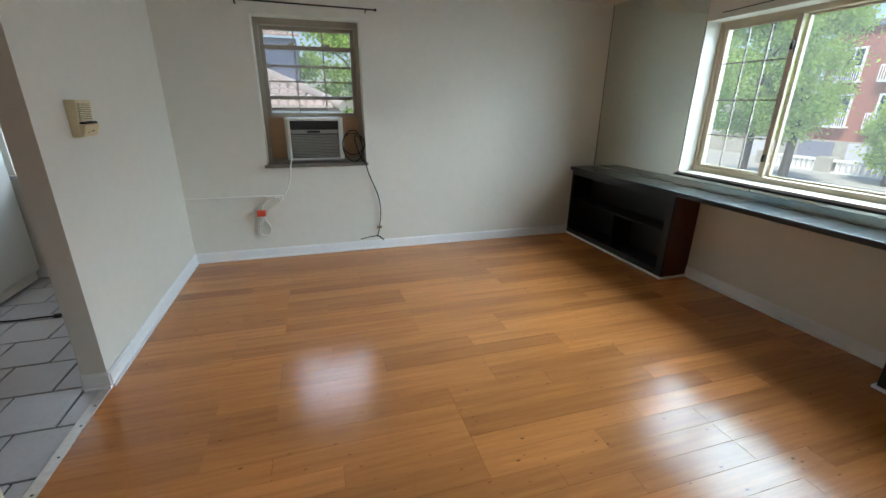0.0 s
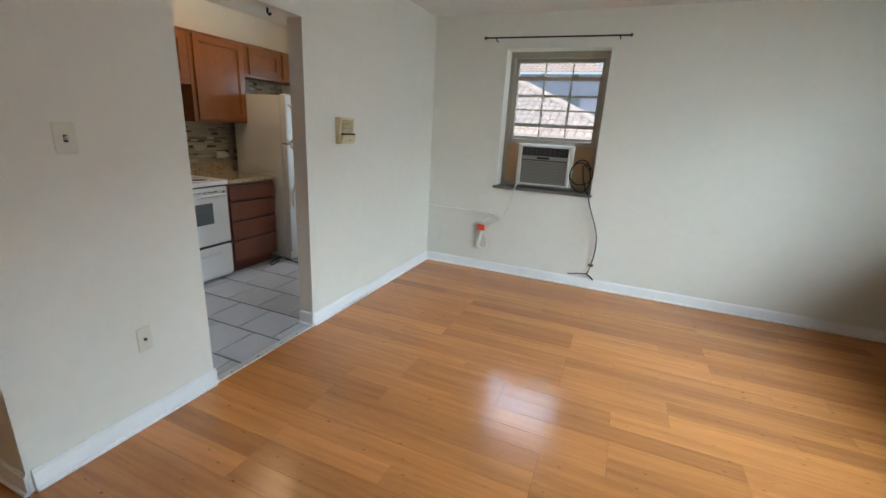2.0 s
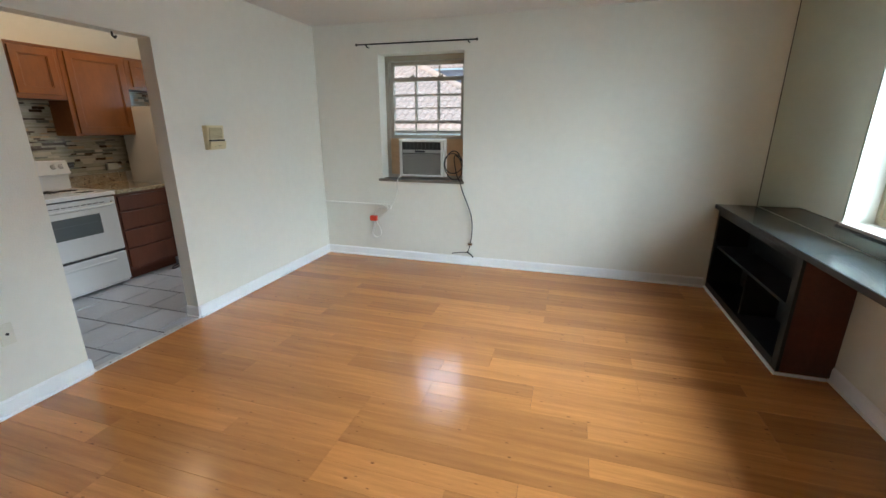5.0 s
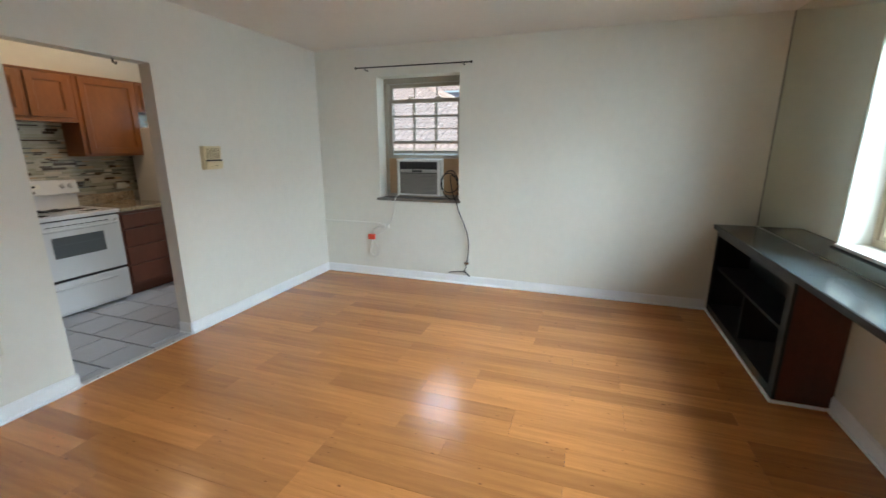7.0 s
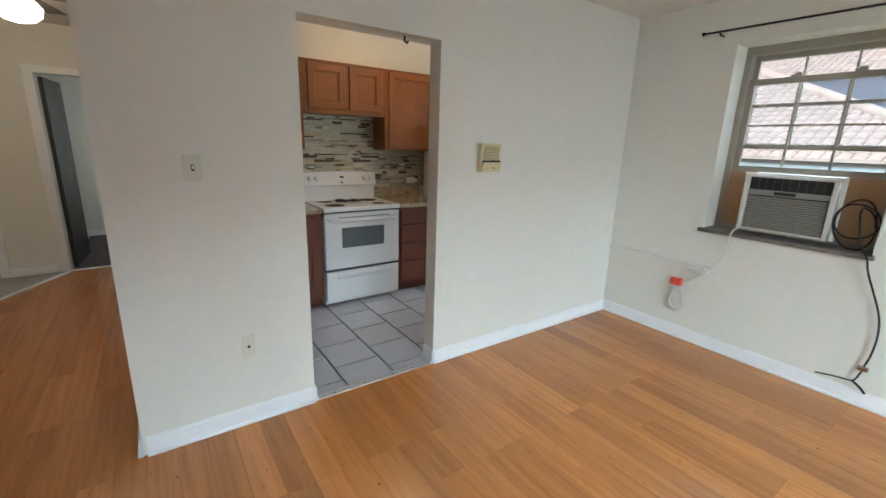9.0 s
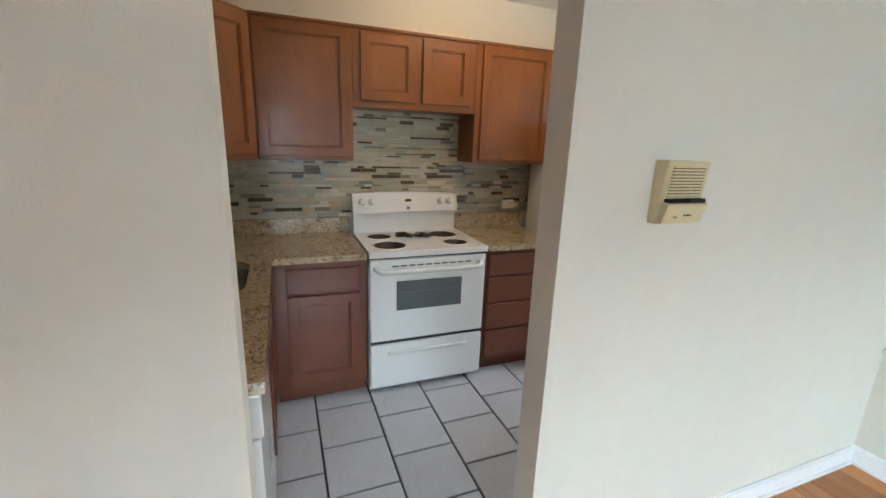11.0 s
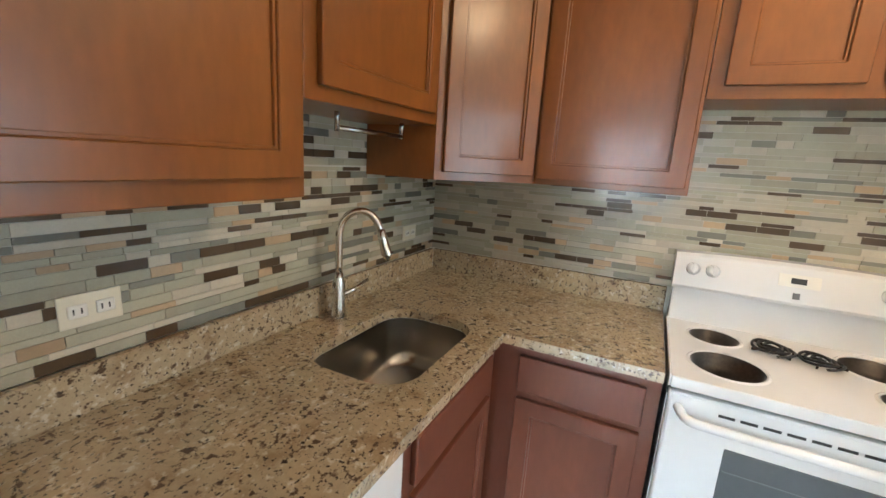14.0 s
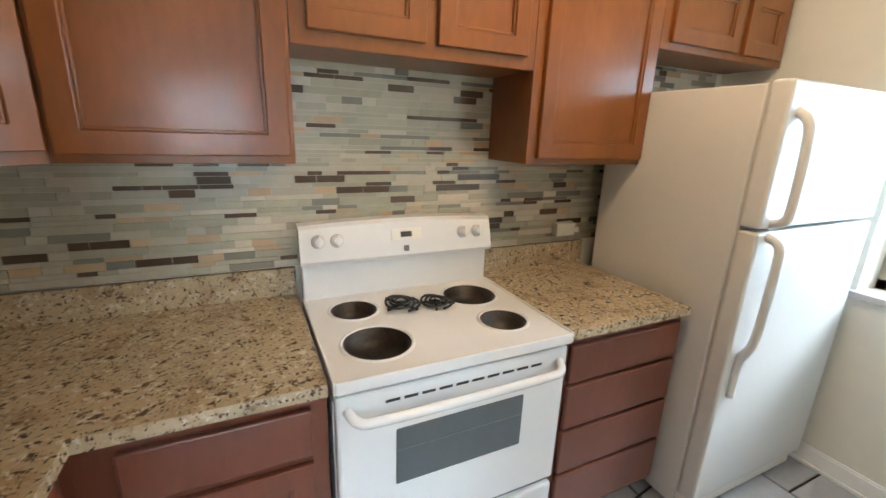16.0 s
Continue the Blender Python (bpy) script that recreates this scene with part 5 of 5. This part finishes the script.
ASPHALT = mat("asphalt", (0.11, 0.11, 0.115), 0.9, vary=0.2, scale=4, bump=0.3, bscale=60)
GRASS = mat("grass", (0.09, 0.17, 0.035), 0.9, vary=0.35, scale=2, bump=0.4, bscale=30)
TERRA = mat("clay_roof_tile", (0.46, 0.36, 0.31), 0.7, vary=0.25, scale=2.5, bump=0.3, bscale=18)
STUCCO = mat("pale_stucco", (0.55, 0.57, 0.62), 0.8, vary=0.1, scale=3)
SLATE = mat("slate_blue_siding", (0.22, 0.23, 0.30), 0.7, vary=0.15, scale=3)
DARKWIN = mat("far_window_glass", (0.05, 0.07, 0.08), 0.1, vary=0.1)
GZ = -2.2
structure("ground", bx(-300, 300, -300, 300, GZ - 0.5, GZ), GRASS, "grassy ground around the building", "ground")
structure("road", bx(12.0, 26.0, -120, 120, GZ - 0.2, GZ + 0.02), ASPHALT, "grey asphalt street", "road")
structure("pavement", boxes([(26.0, 34.7, -120, 120, GZ - 0.2, GZ + 0.14)], bev=0.02), mat("concrete", (0.45, 0.44, 0.42), 0.9, vary=0.15, scale=2), "concrete pavement across the street", "pavement")


def tree(x, y, h, spread, seed, label, leaves=15000, size=0.1):
    rng = random.Random(seed)
    t = thing("street_tree", (x, y, GZ), label, "tree", "street trees")
    bm = bmesh.new()
    tube(bm, [(x, y, GZ - 0.1), (x + 0.05, y, GZ + h * 0.25), (x - 0.05, y + 0.1, GZ + h * 0.6), (x, y, GZ + h * 0.9)], [0.2, 0.16, 0.1, 0.03], 10, smooth=0)
    for i in range(12):
        a, z0 = rng.uniform(0, 6.28), GZ + h * rng.uniform(0.25, 0.65)
        L = spread * rng.uniform(0.5, 0.9)
        tube(bm, [(x, y, z0), (x + math.cos(a) * L * 0.5, y + math.sin(a) * L * 0.5, z0 + L * 0.4), (x + math.cos(a) * L, y + math.sin(a) * L, z0 + L * 0.6)], [0.07, 0.045, 0.015], 6)
    part("trunk", bm, BARK, t)
    rs = np.random.RandomState(seed)
    K = 70
    az, el = rs.uniform(0, 2 * np.pi, K), rs.uniform(-0.9, 1, K)
    rad = rs.uniform(0.35, 1.0, K)
    cz = GZ + h * 0.62 + el * h * 0.36
    wid = spread * np.sqrt(np.clip(1.05 - el * el, 0.05, 1))
    centers = np.stack([x + np.cos(az) * rad * wid, y + np.sin(az) * rad * wid, cz], 1)
    n = leaves
    c = centers[rs.randint(0, K, n)] + rs.normal(0, 0.30, (n, 3)) * np.array([1, 1, 0.8])
    s = rs.uniform(0.5, 1.3, n) * size
    u = rs.normal(0, 1, (n, 3))
    u /= np.linalg.norm(u, axis=1, keepdims=True)
    w = np.cross(u, rs.normal(0, 1, (n, 3)))
    w /= np.linalg.norm(w, axis=1, keepdims=True)
    V = np.stack([c - u * s[:, None], c + w * s[:, None] * 0.6, c + u * s[:, None], c - w * s[:, None] * 0.6], 1).reshape(-1, 3) - np.array([x, y, GZ])
    me = bpy.data.meshes.new("crown")
    me.from_pydata(V.tolist(), [], [(4 * i, 4 * i + 1, 4 * i + 2, 4 * i + 3) for i in range(n)])
    me.materials.append(LEAF)
    cr = new("crown", me)
    cr.parent = t
    return t


tree(20.6, 16.6, 9.6, 1.9, 1, "sunlit green street tree with a full crown", 36000, 0.075)
tree(17.6, 18.2, 10.0, 2.9, 2, "broad green street tree beside the road", 40000, 0.075)
tree(21.3, 15.2, 9.0, 1.45, 7, "light green street tree before the brick house", 26000, 0.075)
tree(27.5, 14.6, 4.2, 0.9, 5, "small green shrub tree by the garden wall")
tree(30.0, 34.0, 12.0, 4.5, 3, "large green tree down the street")
tree(3.6, 23.0, 8.5, 2.6, 4, "green tree behind the neighbouring house")

bb = thing("brick_building", (39.0, 15.0, GZ), "red brick apartment house with white balconies", "building")
BX = 35.0
part("wall", bx(BX, BX + 9, -8.0, 23.5, -0.6, 6.3), BRICK, bb)
part("stone_base", bx(BX - 0.25, BX + 9, -8.0, 34.0, GZ, -0.6), STONE, bb)
part("roof", bx(BX - 0.3, BX + 9.2, -8.3, 23.8, 6.3, 6.65), SLATE, bb)
for yy in (1.2, 3.8, 6.4, 9.0, 11.6, 14.2, 16.8, 19.4, 22.0):
    for zz in (0.35, 3.15):
        w = part("window", bx(BX - 0.06, BX + 0.05, yy - 0.55, yy + 0.55, zz, zz + 1.9), DARKWIN, bb)
        for fy0, fy1, fz0, fz1 in ((yy - 0.62, yy - 0.5, zz, zz + 1.95), (yy + 0.5, yy + 0.62, zz, zz + 1.95), (yy - 0.04, yy + 0.04, zz, zz + 1.9), (yy - 0.62, yy + 0.62, zz + 1.9, zz + 2.02)):
            part("frame", bx(BX - 0.1, BX, fy0, fy1, fz0, fz1), TRIM, w)
        part("balcony", boxes([(BX - 0.5, BX, yy - 0.8, yy + 0.8, zz - 0.12, zz), (BX - 0.5, BX - 0.44, yy - 0.8, yy + 0.8, zz + 0.8, zz + 0.88)] + [(BX - 0.49, BX - 0.45, yy - 0.78 + i * 0.13, yy - 0.73 + i * 0.13, zz, zz + 0.81) for i in range(13)]), TRIM, bb)
for i, yy in enumerate((4.0, 8.0, 12.0, 16.5, 19.6, 22.6, 26.5)):
    part("garage_door", bx(BX - 0.3, BX - 0.2, yy - 1.1, yy + 1.1, GZ + 0.05, GZ + 1.5), SLATE if i % 2 else STUCCO, bb)
fence = thing("low_garden_wall", (30.0, 14.0, GZ), "low pale balustrade wall with stone piers", "wall")
for i in range(6):
    part("pier", bx(29.6, 30.3, 4.0 + i * 3.6, 4.8 + i * 3.6, GZ, GZ + 1.0, bev=0.03), STONE, fence)
for z0, z1 in ((0.75, 0.9), (0.0, 0.2)):
    part("rail", bx(29.8, 30.1, 4.0, 22.8, GZ + z0, GZ + z1), TRIM, fence)
tagged(part("balusters", boxes([(29.9, 30.0, 4.9 + i * 0.3, 5.05 + i * 0.3, GZ + 0.2, GZ + 0.75) for i in range(58)]), TRIM, fence), kind="stuff")

# neighbouring house behind the north window
nh = thing("neighbour_house", (-2.0, 13.0, GZ), "pale house with a clay barrel-tile roof", "house")
NX0, NX1, NY = -14.0, 1.7, 13.0
ZE = 1.36
part("wall", bx(NX0, NX1, NY + 0.3, NY + 9, GZ, ZE - 0.15), STUCCO, nh)
part("eave", bx(NX0, NX1 + 0.25, NY - 0.02, NY + 0.3, ZE - 0.55, ZE - 0.04, bev=0.02), STUCCO, nh, "pale gutter and fascia")


def barrel_roof(owner, x0, x1, y0, z0, run, pitch, hip):
    """Barrel tiles: rounded columns stepped in courses, cut back along a hip at x1."""
    tw, course = 0.21, 0.30
    V, F = [], []
    n_c = int((x1 - x0) / tw)
    for c in range(n_c):
        xa = x0 + c * tw
        length = run if not hip else min(run, (x1 - xa) / hip)
        for k in range(int(length / course)):
            i = len(V)
            for e, (s, lift) in enumerate(((k * course - 0.03, 0.035), ((k + 1) * course, 0.0))):
                for q in range(7):
                    a = math.pi * q / 6
                    V.append((xa + tw / 2 - math.cos(a) * tw * 0.52, y0 + s, z0 + s * pitch + lift + math.sin(a) * 0.075))
            F += [(i + q, i + q + 1, i + 8 + q, i + 7 + q) for q in range(6)]
            F.append(tuple(range(i, i + 7)))
    me = bpy.data.meshes.new("roof")
    o = owner.location
    me.from_pydata([(x - o.x, y - o.y, z - o.z) for x, y, z in V], [], F)
    me.materials.append(TERRA)
    ob = new("roof", me)
    ob.parent = owner
    return ob


barrel_roof(nh, NX0, NX1 + 0.3, NY - 0.1, ZE, 7.5, 0.45, 1.0)
bm = bmesh.new()
vs = [bm.verts.new(p) for p in ((NX0, NY - 0.05, ZE - 0.06), (NX1 + 0.3, NY - 0.05, ZE - 0.06), (NX1 + 0.3 - 7.4, NY + 7.4, ZE - 0.06 + 7.4 * 0.45), (NX0, NY + 7.4, ZE - 0.06 + 7.4 * 0.45), (NX1 + 0.3, NY + 14.8, ZE - 0.06))]
bm.faces.new((vs[0], vs[1], vs[2], vs[3])), bm.faces.new((vs[1], vs[4], vs[2]))
part("roof_deck", bm, TERRA, nh)
part("hip_ridge", tube(bmesh.new(), [(NX1 + 0.3, NY - 0.1, ZE + 0.06), (NX1 + 0.3 - 7.4, NY + 7.3, ZE + 0.06 + 7.4 * 0.45)], 0.13, 10), TERRA, nh)
tall = thing("tall_house", (-4.0, 24.0, GZ), "slate-blue house with a clay tile roof", "house")
part("wall", bx(-14.0, 0.9, 21.0, 28.0, GZ, 3.9), SLATE, tall)
barrel_roof(tall, -14.5, 1.2, 20.6, 3.9, 6.0, 0.45, 1.0)
part("window", bx(-0.9, -0.2, 20.95, 21.02, 1.6, 3.0), DARKWIN, tall)
